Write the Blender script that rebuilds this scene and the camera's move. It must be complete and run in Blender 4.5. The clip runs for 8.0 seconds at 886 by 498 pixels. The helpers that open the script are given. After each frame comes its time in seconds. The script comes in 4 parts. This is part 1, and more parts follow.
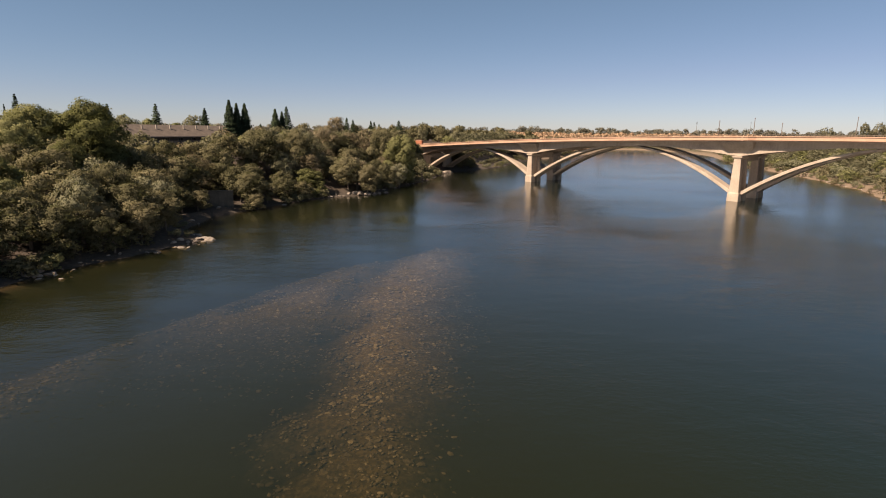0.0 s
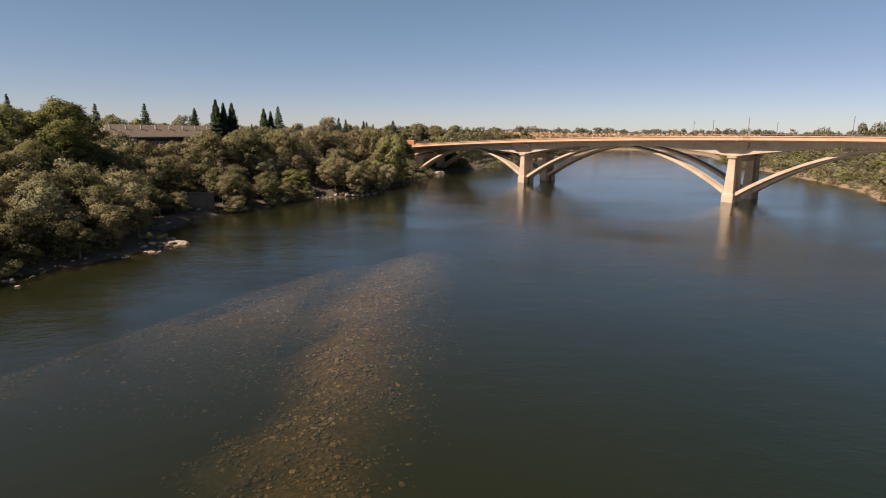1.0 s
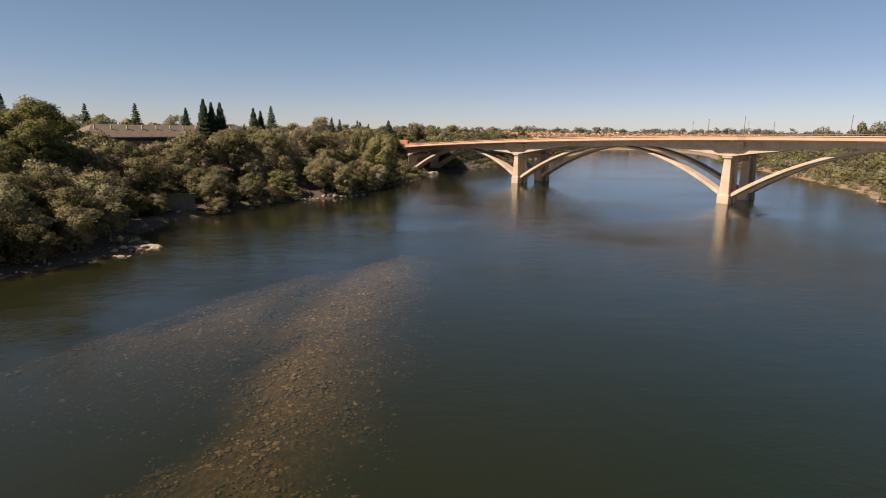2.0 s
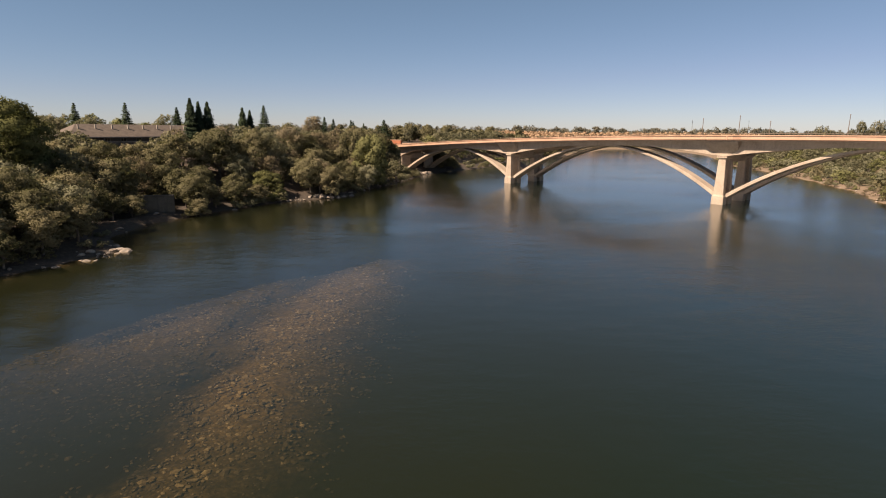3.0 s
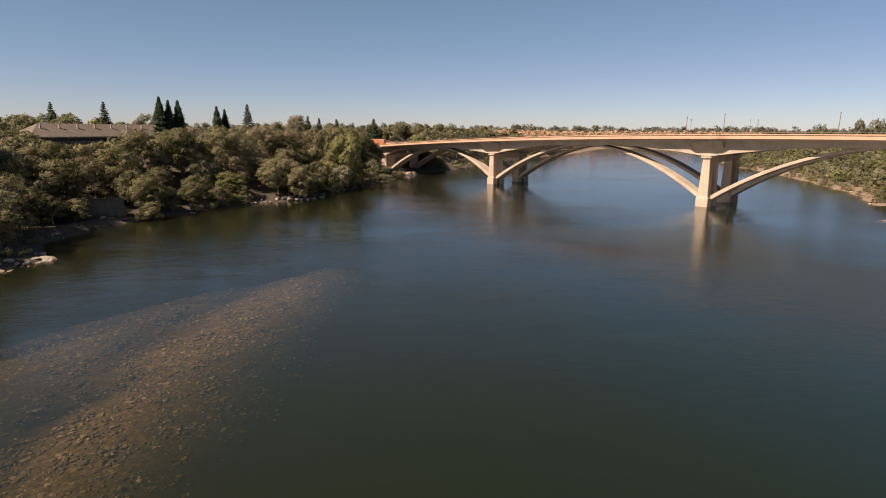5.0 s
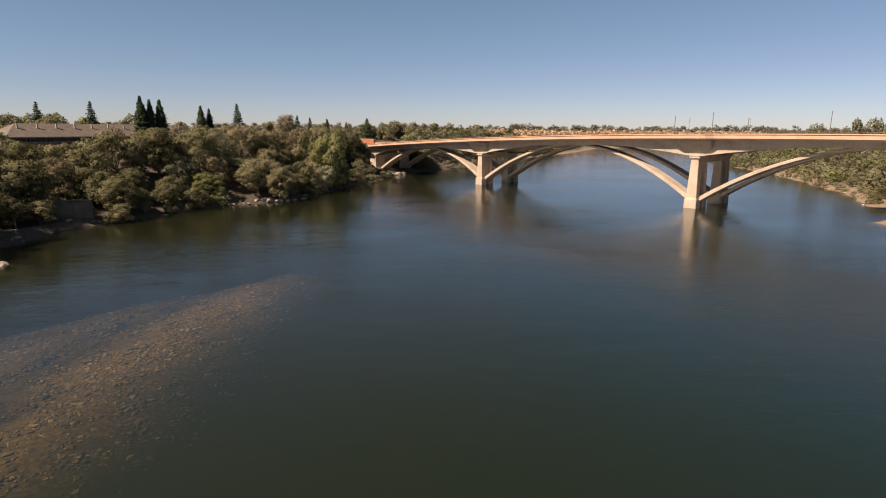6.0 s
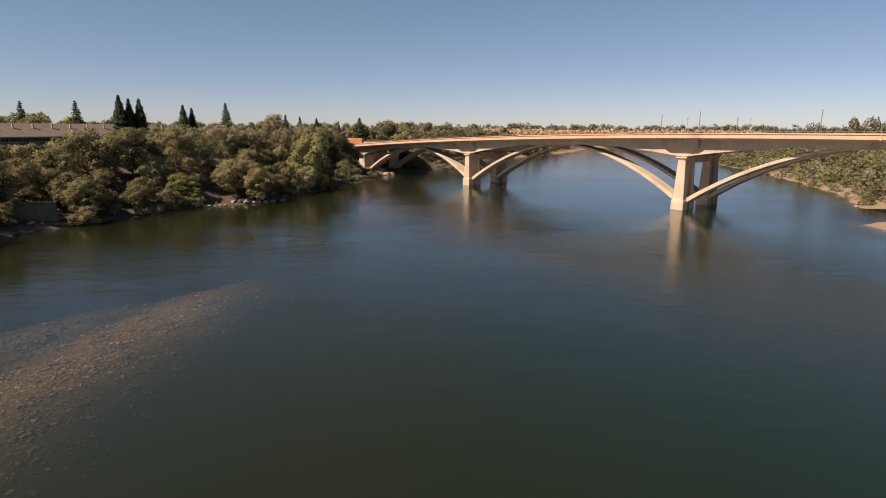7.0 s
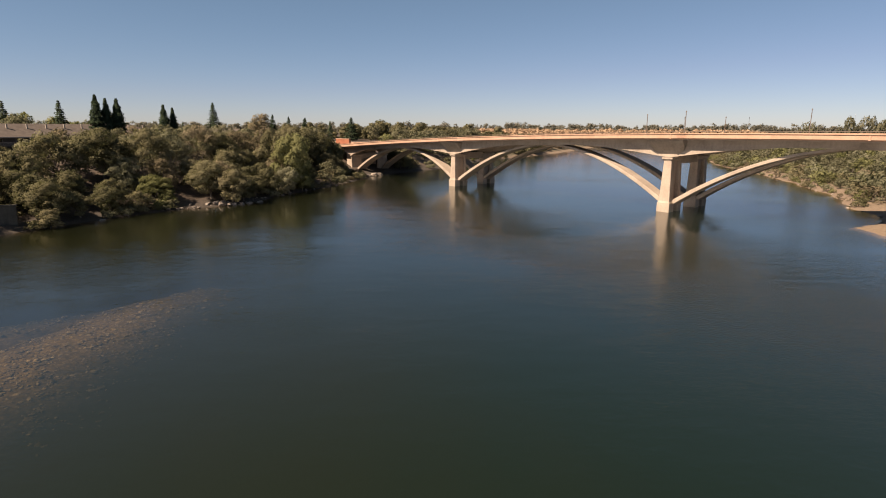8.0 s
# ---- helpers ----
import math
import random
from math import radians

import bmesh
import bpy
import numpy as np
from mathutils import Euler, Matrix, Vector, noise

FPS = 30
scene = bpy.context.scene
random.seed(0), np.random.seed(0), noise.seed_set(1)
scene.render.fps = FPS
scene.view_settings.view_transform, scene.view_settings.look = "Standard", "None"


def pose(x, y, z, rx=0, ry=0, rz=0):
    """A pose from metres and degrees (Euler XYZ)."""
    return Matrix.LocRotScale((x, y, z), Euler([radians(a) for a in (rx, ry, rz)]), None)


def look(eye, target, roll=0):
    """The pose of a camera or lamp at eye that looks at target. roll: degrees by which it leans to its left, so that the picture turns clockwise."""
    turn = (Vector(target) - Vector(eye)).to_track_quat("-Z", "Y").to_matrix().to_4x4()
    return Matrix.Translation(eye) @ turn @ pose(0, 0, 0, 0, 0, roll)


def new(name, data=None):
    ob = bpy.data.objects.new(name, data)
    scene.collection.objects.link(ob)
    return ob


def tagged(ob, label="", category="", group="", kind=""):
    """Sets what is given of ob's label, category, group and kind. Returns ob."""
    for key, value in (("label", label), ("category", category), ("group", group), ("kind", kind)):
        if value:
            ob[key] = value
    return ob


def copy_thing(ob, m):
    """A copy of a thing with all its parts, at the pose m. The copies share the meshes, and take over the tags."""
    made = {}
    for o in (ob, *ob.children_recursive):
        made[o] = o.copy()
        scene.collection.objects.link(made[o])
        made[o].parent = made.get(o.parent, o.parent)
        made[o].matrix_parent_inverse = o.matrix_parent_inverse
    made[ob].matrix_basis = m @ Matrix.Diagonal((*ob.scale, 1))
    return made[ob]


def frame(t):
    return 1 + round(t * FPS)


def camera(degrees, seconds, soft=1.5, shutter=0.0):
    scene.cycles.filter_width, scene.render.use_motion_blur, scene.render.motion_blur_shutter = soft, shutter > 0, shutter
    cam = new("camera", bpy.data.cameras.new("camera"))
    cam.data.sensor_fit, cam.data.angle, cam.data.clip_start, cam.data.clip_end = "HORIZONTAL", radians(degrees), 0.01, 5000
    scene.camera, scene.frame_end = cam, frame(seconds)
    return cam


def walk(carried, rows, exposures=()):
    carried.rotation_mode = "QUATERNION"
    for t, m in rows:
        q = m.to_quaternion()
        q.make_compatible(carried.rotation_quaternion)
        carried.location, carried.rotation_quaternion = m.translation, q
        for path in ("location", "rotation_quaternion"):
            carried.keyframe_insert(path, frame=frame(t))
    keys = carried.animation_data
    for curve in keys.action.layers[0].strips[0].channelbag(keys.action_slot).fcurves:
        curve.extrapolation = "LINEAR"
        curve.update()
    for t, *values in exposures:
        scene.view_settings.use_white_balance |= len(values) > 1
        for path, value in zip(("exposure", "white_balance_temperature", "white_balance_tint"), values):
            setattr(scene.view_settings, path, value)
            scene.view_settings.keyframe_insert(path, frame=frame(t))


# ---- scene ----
cam = camera(78.0, 8.0, soft=1.0)
PATH = [
    (0, (-0.686, -0.893, 19.830), (-0.6712, 1.0619, 19.4104), 0.59),
    (0.5, (0.885, 0.824, 19.827), (0.9017, 2.7794, 19.4069), 0.57),
    (1, (2.429, 2.520, 19.827), (2.4470, 4.4751, 19.4076), 0.55),
    (1.5, (3.996, 4.196, 19.832), (4.0135, 6.1515, 19.4123), 0.53),
    (3, (9.196, 9.151, 19.873), (9.2085, 11.1063, 19.4513), 0.46),
    (3.5, (11.178, 10.796, 19.895), (11.1885, 12.7514, 19.4726), 0.44),
    (4, (13.307, 12.450, 19.921), (13.3144, 14.4046, 19.4982), 0.42),
    (4.5, (15.584, 14.120, 19.952), (15.5871, 16.0745, 19.5280), 0.40),
    (6, (23.185, 19.328, 20.070), (23.1784, 21.2814, 19.6432), 0.33),
    (6.5, (25.900, 21.167, 20.118), (25.8906, 23.1202, 19.6902), 0.31),
    (7, (28.648, 23.078, 20.171), (28.6359, 25.0317, 19.7415), 0.29),
    (7.5, (31.381, 25.077, 20.227), (31.3675, 27.0298, 19.7973), 0.26),
    (8, (34.046, 27.177, 20.288), (34.0311, 29.1297, 19.8575), 0.24),
]
walk(cam, [(t, look(eye, target, roll)) for t, eye, target, roll in PATH], [(0.0, 1.244, 6600, 14)])

# ---- world, sun, exposure ----
SUN_TO = Vector((-0.828, -0.560, 0.0)).normalized()
SUN_EL = radians(46)
world = bpy.data.worlds.new("world")
scene.world = world
world.use_nodes = True
wn, wl = world.node_tree.nodes, world.node_tree.links
sky = wn.new("ShaderNodeTexSky")
sky.sky_type = "NISHITA"
sky.sun_disc = False
sky.sun_elevation = SUN_EL
sky.sun_rotation = math.atan2(SUN_TO.x, SUN_TO.y)
sky.altitude = 10
sky.air_density, sky.dust_density, sky.ozone_density = 0.68, 0.2, 3.6
veil = wn.new("ShaderNodeMix")
veil.data_type = "RGBA"
veil.inputs[0].default_value = 0.3
veil.inputs[7].default_value = (1.35, 1.8, 1.77, 1)
glow = wn.new("ShaderNodeRGBToBW")
wl.new(sky.outputs[0], glow.inputs[0])
span_of = wn.new("ShaderNodeMapRange")
span_of.inputs[1].default_value, span_of.inputs[2].default_value = 2.3, 4.8
wl.new(glow.outputs[0], span_of.inputs[0])
hue = wn.new("ShaderNodeMix")
hue.data_type = "RGBA"
hue.inputs[6].default_value = (1.04, 1.035, 0.955, 1)
hue.inputs[7].default_value = (1.10, 0.94, 0.925, 1)
wl.new(span_of.outputs[0], hue.inputs[0])
haze = wn.new("ShaderNodeMix")
haze.data_type, haze.blend_type = "RGBA", "MULTIPLY"
haze.inputs[0].default_value = 1.0
wl.new(sky.outputs[0], haze.inputs[6])
wl.new(hue.outputs[2], haze.inputs[7])
wl.new(haze.outputs[2], veil.inputs[6])
wl.new(veil.outputs[2], wn["Background"].inputs[0])
wn["Background"].inputs[1].default_value = 0.05
sun_data = bpy.data.lights.new("sun", "SUN")
sun_data.energy, sun_data.angle, sun_data.color = 5.0, radians(0.6), (1.0, 0.83, 0.64)
sun = new("sun", sun_data)
sun.matrix_world = look((0, 0, 60), (-SUN_TO.x, -SUN_TO.y, 60 - math.tan(SUN_EL)))


# ---- materials ----
def ramp(nt, fac, stops):
    r = nt.nodes.new("ShaderNodeValToRGB")
    el = r.color_ramp.elements
    while len(el) < len(stops):
        el.new(0.5)
    for e, (p, c) in zip(el, stops):
        e.position, e.color = p, (*c, 1)
    nt.links.new(fac, r.inputs[0])
    return r.outputs[0]


def noise_tex(nt, vec, scale, detail=4, rough=0.55):
    n = nt.nodes.new("ShaderNodeTexNoise")
    n.inputs["Scale"].default_value, n.inputs["Detail"].default_value, n.inputs["Roughness"].default_value = scale, detail, rough
    if vec is not None:
        nt.links.new(vec, n.inputs["Vector"])
    return n.outputs[0]


def stretched(nt, vec, sx, sy, sz):
    m = nt.nodes.new("ShaderNodeMapping")
    m.inputs["Scale"].default_value = (sx, sy, sz)
    nt.links.new(vec, m.inputs["Vector"])
    return m.outputs[0]


def mix(nt, fac, a, b, mode="MIX"):
    m = nt.nodes.new("ShaderNodeMix")
    m.data_type, m.blend_type = "RGBA", mode
    for key, val in ((0, fac), (6, a), (7, b)):
        if hasattr(val, "is_output"):
            nt.links.new(val, m.inputs[key])
        elif key == 0:
            m.inputs[key].default_value = val
        else:
            m.inputs[key].default_value = (*val, 1)
    return m.outputs[2]


def maths(nt, op, a, b=0.0):
    m = nt.nodes.new("ShaderNodeMath")
    m.operation = op
    for i, val in enumerate((a, b)):
        if hasattr(val, "is_output"):
            nt.links.new(val, m.inputs[i])
        else:
            m.inputs[i].default_value = val
    return m.outputs[0]


def bump(nt, height, strength, distance):
    b = nt.nodes.new("ShaderNodeBump")
    b.inputs["Strength"].default_value, b.inputs["Distance"].default_value = strength, distance
    nt.links.new(height, b.inputs["Height"])
    return b.outputs[0]


def material(name):
    m = bpy.data.materials.new(name)
    m.use_nodes = True
    return m, m.node_tree, m.node_tree.nodes["Principled BSDF"]


def position(nt):
    return nt.nodes.new("ShaderNodeNewGeometry").outputs["Position"]


def mottled(name, dark, mid, light, scale, rough=0.8, streak=0.0, bumps=0.3, dist=0.02, vary=0.0, metallic=0.0, each=0.0):
    """A surface mottled at two scales, with run-off streaks, fine relief and a change from piece to piece."""
    m, nt, p = material(name)
    pos = position(nt)
    big = noise_tex(nt, pos, scale, 5)
    fine = noise_tex(nt, pos, scale * 9, 4, 0.65)
    both = maths(nt, "ADD", maths(nt, "MULTIPLY", big, 0.65), maths(nt, "MULTIPLY", fine, 0.35))
    col = ramp(nt, both, [(0.32, dark), (0.5, mid), (0.68, light)])
    if streak:
        st = noise_tex(nt, stretched(nt, pos, 1.3, 1.3, 0.08), 1.0, 5, 0.6)
        col = mix(nt, ramp(nt, st, [(0.48, (0, 0, 0)), (0.72, (streak,) * 3)]), col, tuple(c * 0.35 for c in dark))
    if vary:
        info = nt.nodes.new("ShaderNodeObjectInfo").outputs["Random"]
        k = maths(nt, "ADD", maths(nt, "MULTIPLY", info, vary), 1 - vary / 2)
        hsv = nt.nodes.new("ShaderNodeHueSaturation")
        nt.links.new(k, hsv.inputs["Value"])
        nt.links.new(col, hsv.inputs["Color"])
        col = hsv.outputs[0]
    if each:
        isle = nt.nodes.new("ShaderNodeNewGeometry").outputs["Random Per Island"]
        hsv = nt.nodes.new("ShaderNodeHueSaturation")
        nt.links.new(maths(nt, "ADD", maths(nt, "MULTIPLY", maths(nt, "POWER", isle, 3.0), each), 1 - each * 0.3), hsv.inputs["Value"])
        nt.links.new(col, hsv.inputs["Color"])
        col = hsv.outputs[0]
    nt.links.new(col, p.inputs["Base Color"])
    p.inputs["Roughness"].default_value = rough
    p.inputs["Metallic"].default_value = metallic
    nt.links.new(bump(nt, fine, bumps, dist), p.inputs["Normal"])
    return m


def leafy(name, dark, mid, light, see_through=0.32):
    """Foliage: its green changes from tree to tree, from spray to spray and over the crown."""
    m, nt, p = material(name)
    nt.nodes.remove(p)
    geo = nt.nodes.new("ShaderNodeNewGeometry")
    isle = geo.outputs["Random Per Island"]
    tree = nt.nodes.new("ShaderNodeObjectInfo").outputs["Random"]
    patch = noise_tex(nt, geo.outputs["Position"], 0.35, 3)
    f = maths(nt, "ADD", maths(nt, "MULTIPLY", isle, 0.18), maths(nt, "ADD", maths(nt, "MULTIPLY", tree, 0.50), maths(nt, "MULTIPLY", patch, 0.45)))
    col = ramp(nt, f, [(0.2, dark), (0.55, mid), (0.95, light)])
    d, t = nt.nodes.new("ShaderNodeBsdfDiffuse"), nt.nodes.new("ShaderNodeBsdfTranslucent")
    nt.links.new(col, d.inputs[0])
    nt.links.new(mix(nt, 0.4, col, (0.10, 0.12, 0.02)), t.inputs[0])
    ms = nt.nodes.new("ShaderNodeMixShader")
    ms.inputs[0].default_value = see_through
    nt.links.new(d.outputs[0], ms.inputs[1])
    nt.links.new(t.outputs[0], ms.inputs[2])
    nt.links.new(ms.outputs[0], nt.nodes["Material Output"].inputs[0])
    return m


CONCRETE = mottled("weathered_concrete", (0.222, 0.173, 0.131), (0.316, 0.251, 0.193), (0.374, 0.306, 0.242), 0.22, 0.85, 0.22)
PARAPET = mottled("salmon_concrete", (0.300, 0.181, 0.120), (0.396, 0.239, 0.158), (0.448, 0.290, 0.202), 0.25, 0.8, 0.10)
ORANGE = mottled("orange_painted_wall", (0.230, 0.075, 0.034), (0.287, 0.098, 0.046), (0.321, 0.121, 0.063), 0.6, 0.75, 0.2)
SHORE_CONCRETE = mottled("old_retaining_concrete", (0.056, 0.047, 0.036), (0.084, 0.073, 0.056), (0.118, 0.101, 0.081), 0.5, 0.9, 0.5)
RAIL = mottled("weathered_rail_steel", (0.076, 0.055, 0.043), (0.119, 0.085, 0.064), (0.170, 0.128, 0.093), 1.0, 0.7)
ASPHALT = mottled("asphalt", (0.035, 0.035, 0.035), (0.05, 0.05, 0.05), (0.07, 0.068, 0.065), 0.8, 0.9)
ROCK = mottled("river_rock", (0.111, 0.088, 0.070), (0.204, 0.166, 0.131), (0.323, 0.268, 0.219), 1.2, 0.85, 0, 0.6, 0.05, 0.5)
BARK = mottled("bark", (0.05, 0.04, 0.03), (0.10, 0.08, 0.06), (0.17, 0.14, 0.11), 2.0, 0.95, 0, 0.8, 0.03, 0.3)
SHINGLE = mottled("brown_roof_shingle", (0.070, 0.052, 0.041), (0.102, 0.078, 0.061), (0.135, 0.105, 0.082), 0.8, 0.9, 0.15)
STUCCO = mottled("dark_siding", (0.045, 0.041, 0.036), (0.072, 0.063, 0.054), (0.099, 0.090, 0.077), 0.8, 0.9)
TRIM = mottled("pale_trim_paint", (0.204, 0.170, 0.136), (0.272, 0.230, 0.187), (0.340, 0.289, 0.246), 1.5, 0.7)
METAL = mottled("galvanised_steel", (0.20, 0.20, 0.20), (0.30, 0.30, 0.30), (0.38, 0.38, 0.38), 2.0, 0.5, 0, 0.1, 0.005, 0, 0.6)
POLE_WOOD = mottled("pole_wood", (0.06, 0.045, 0.03), (0.10, 0.08, 0.06), (0.15, 0.12, 0.09), 2.0, 0.9)
BED_STONE = mottled("algae_cobble", (0.092, 0.069, 0.042), (0.218, 0.168, 0.105), (0.420, 0.344, 0.244), 2.2, 0.8, 0, 0.4, 0.03, each=1.2)
LEAF_OAK = leafy("leaf_oak", (0.066, 0.064, 0.036), (0.146, 0.131, 0.075), (0.222, 0.188, 0.112))
LEAF_BACK = leafy("leaf_back_woods", (0.083, 0.077, 0.046), (0.148, 0.138, 0.084), (0.208, 0.189, 0.122))
LEAF_BRIGHT = leafy("leaf_cottonwood", (0.089, 0.091, 0.038), (0.163, 0.160, 0.070), (0.235, 0.225, 0.110))
# paler and greyer: the haze of distance is put into this leaf colour
LEAF_HAZED = leafy("leaf_hazed_far", (0.136, 0.124, 0.096), (0.192, 0.178, 0.140), (0.248, 0.230, 0.184))
LEAF_WILLOW = leafy("leaf_willow", (0.105, 0.101, 0.063), (0.169, 0.161, 0.100), (0.232, 0.218, 0.142))
LEAF_DRY = leafy("leaf_dry", (0.116, 0.095, 0.060), (0.181, 0.146, 0.094), (0.245, 0.200, 0.133))
LEAF_CONIFER = leafy("leaf_conifer", (0.020, 0.028, 0.018), (0.036, 0.048, 0.028), (0.060, 0.072, 0.042), 0.1)
LEAF_GOLD = leafy("leaf_golden_brush", (0.319, 0.210, 0.130), (0.470, 0.323, 0.210), (0.580, 0.428, 0.302), 0.15)


def glass_mat():
    m, nt, p = material("window_glass")
    p.inputs["Base Color"].default_value = (0.02, 0.022, 0.025, 1)
    p.inputs["Roughness"].default_value = 0.05
    return m


GLASS = glass_mat()


def ground_mat():
    """Silt in the deep bed, gravel in the shallows, damp shingle at the brink, dry grass and litter above."""
    m, nt, p = material("river_ground")
    pos = position(nt)
    sep = nt.nodes.new("ShaderNodeSeparateXYZ")
    nt.links.new(pos, sep.inputs[0])
    fine = noise_tex(nt, pos, 1.6, 6, 0.7)
    big = noise_tex(nt, pos, 0.06, 4)
    grass = mix(nt, ramp(nt, big, [(0.40, (0, 0, 0)), (0.62, (1, 1, 1))]), ramp(nt, fine, [(0.3, (0.060, 0.043, 0.024)), (0.7, (0.153, 0.111, 0.060))]),
                ramp(nt, fine, [(0.3, (0.034, 0.032, 0.015)), (0.7, (0.085, 0.076, 0.034))]))
    mud = ramp(nt, fine, [(0.3, (0.019, 0.014, 0.009)), (0.55, (0.044, 0.032, 0.022)), (0.8, (0.111, 0.082, 0.056))])
    sand = ramp(nt, fine, [(0.3, (0.104, 0.072, 0.044)), (0.55, (0.176, 0.124, 0.080)), (0.8, (0.240, 0.176, 0.120))])
    other = nt.nodes.new("ShaderNodeMapRange")
    other.inputs[1].default_value, other.inputs[2].default_value = 60, 90
    nt.links.new(sep.outputs[0], other.inputs[0])
    brink = mix(nt, other.outputs[0], mud, sand)
    peb = nt.nodes.new("ShaderNodeTexVoronoi")
    peb.inputs["Scale"].default_value = 4.2
    nt.links.new(pos, peb.inputs["Vector"])
    tone = nt.nodes.new("ShaderNodeRGBToBW")
    nt.links.new(peb.outputs["Color"], tone.inputs[0])
    mixed = maths(nt, "ADD", maths(nt, "MULTIPLY", fine, 0.55), maths(nt, "MULTIPLY", tone.outputs[0], 0.42))
    shallow = ramp(nt, mixed, [(0.3, (0.084, 0.059, 0.025)), (0.55, (0.185, 0.130, 0.059)), (0.75, (0.328, 0.239, 0.122))])
    litter = ramp(nt, fine, [(0.3, (0.024, 0.017, 0.011)), (0.55, (0.058, 0.039, 0.025)), (0.8, (0.136, 0.093, 0.061))])
    grass = mix(nt, other.outputs[0], litter, grass)
    silt = ramp(nt, fine, [(0.3, (0.010, 0.012, 0.006)), (0.7, (0.025, 0.027, 0.013))])
    z = maths(nt, "ADD", sep.outputs[2], maths(nt, "MULTIPLY", maths(nt, "SUBTRACT", fine, 0.5), 0.9))

    def step(lo, hi):
        r = nt.nodes.new("ShaderNodeMapRange")
        r.inputs[1].default_value, r.inputs[2].default_value = lo, hi
        nt.links.new(z, r.inputs[0])
        return r.outputs[0]
    def span(socket, lo, hi):
        r = nt.nodes.new("ShaderNodeMapRange")
        r.inputs[1].default_value, r.inputs[2].default_value = lo, hi
        nt.links.new(socket, r.inputs[0])
        return r.outputs[0]
    gravel = maths(nt, "MULTIPLY", step(-2.2, -1.0), maths(nt, "MULTIPLY", span(sep.outputs[0], -42, -35), span(sep.outputs[1], 118, 108)))
    col = mix(nt, gravel, silt, shallow)
    col = mix(nt, step(-0.5, -0.15), col, brink)
    col = mix(nt, step(0.9, 1.9), col, grass)
    nt.links.new(col, p.inputs["Base Color"])
    p.inputs["Roughness"].default_value = 0.95
    nt.links.new(bump(nt, fine, 0.7, 0.15), p.inputs["Normal"])
    return m


def water_mat():
    """Clear skin with ripples over turbid water: the deeper, the less of the bed shows."""
    m, nt, p = material("river_water")
    nt.nodes.remove(p)
    pos = position(nt)
    att = nt.nodes.new("ShaderNodeAttribute")
    att.attribute_name = "depth"
    clear = maths(nt, "POWER", 2.718, maths(nt, "MULTIPLY", att.outputs["Fac"], -0.66))
    murk = maths(nt, "SUBTRACT", 1.0, clear)
    swirl = noise_tex(nt, stretched(nt, pos, 1.0, 0.5, 1.0), 0.045, 3)
    sep = nt.nodes.new("ShaderNodeSeparateXYZ")
    nt.links.new(pos, sep.inputs[0])
    # teal towards +x: bluer sky reflection put into the body colour
    lane = nt.nodes.new("ShaderNodeMapRange")
    lane.inputs[1].default_value, lane.inputs[2].default_value = 2.0, 52.0
    nt.links.new(maths(nt, "ADD", sep.outputs[0], maths(nt, "MULTIPLY", maths(nt, "SUBTRACT", swirl, 0.5), 60.0)), lane.inputs[0])
    body = mix(nt, lane.outputs[0], (0.0096, 0.0112, 0.0040), (0.0058, 0.0115, 0.0066))
    d = nt.nodes.new("ShaderNodeBsdfDiffuse")
    nt.links.new(body, d.inputs[0])
    tr = nt.nodes.new("ShaderNodeBsdfTransparent")
    tr.inputs[0].default_value = (0.95, 0.87, 0.66, 1)
    under = nt.nodes.new("ShaderNodeMixShader")
    nt.links.new(murk, under.inputs[0])
    nt.links.new(tr.outputs[0], under.inputs[1])
    nt.links.new(d.outputs[0], under.inputs[2])
    w1 = noise_tex(nt, stretched(nt, pos, 0.8, 1.35, 1.0), 1.7, 3, 0.6)
    w2 = noise_tex(nt, stretched(nt, pos, 1.0, 1.3, 1.0), 5.0, 3, 0.6)
    calm = ramp(nt, noise_tex(nt, stretched(nt, pos, 0.55, 1.0, 1.0), 0.035, 4, 0.6), [(0.38, (0.35,) * 3), (0.62, (1.7,) * 3)])
    w3 = noise_tex(nt, stretched(nt, pos, 0.75, 1.25, 1.0), 0.30, 3, 0.6)
    h = maths(nt, "MULTIPLY", maths(nt, "ADD", maths(nt, "MULTIPLY", w3, 2.0), maths(nt, "ADD", w1, maths(nt, "MULTIPLY", w2, 0.3))), calm)
    reach = nt.nodes.new("ShaderNodeMapRange")
    reach.inputs[1].default_value, reach.inputs[2].default_value, reach.inputs[3].default_value, reach.inputs[4].default_value = 70, 230, 1.0, 0.38
    nt.links.new(sep.outputs[1], reach.inputs[0])
    nrm = bump(nt, maths(nt, "MULTIPLY", h, reach.outputs[0]), 1.0, 0.038)
    gl = nt.nodes.new("ShaderNodeBsdfGlossy")
    gl.inputs["Roughness"].default_value = 0.12
    gl.distribution = "MULTI_GGX"
    nt.links.new(nrm, gl.inputs["Normal"])
    face = nt.nodes.new("ShaderNodeLayerWeight")
    face.inputs[0].default_value = 0.5
    gloss = maths(nt, "ADD", maths(nt, "MULTIPLY", maths(nt, "POWER", face.outputs["Facing"], 3.8), 0.98), 0.02)
    out = nt.nodes.new("ShaderNodeMixShader")
    nt.links.new(gloss, out.inputs[0])
    nt.links.new(under.outputs[0], out.inputs[1])
    nt.links.new(gl.outputs[0], out.inputs[2])
    nt.links.new(out.outputs[0], nt.nodes["Material Output"].inputs[0])
    return m


GROUND, WATER = ground_mat(), water_mat()


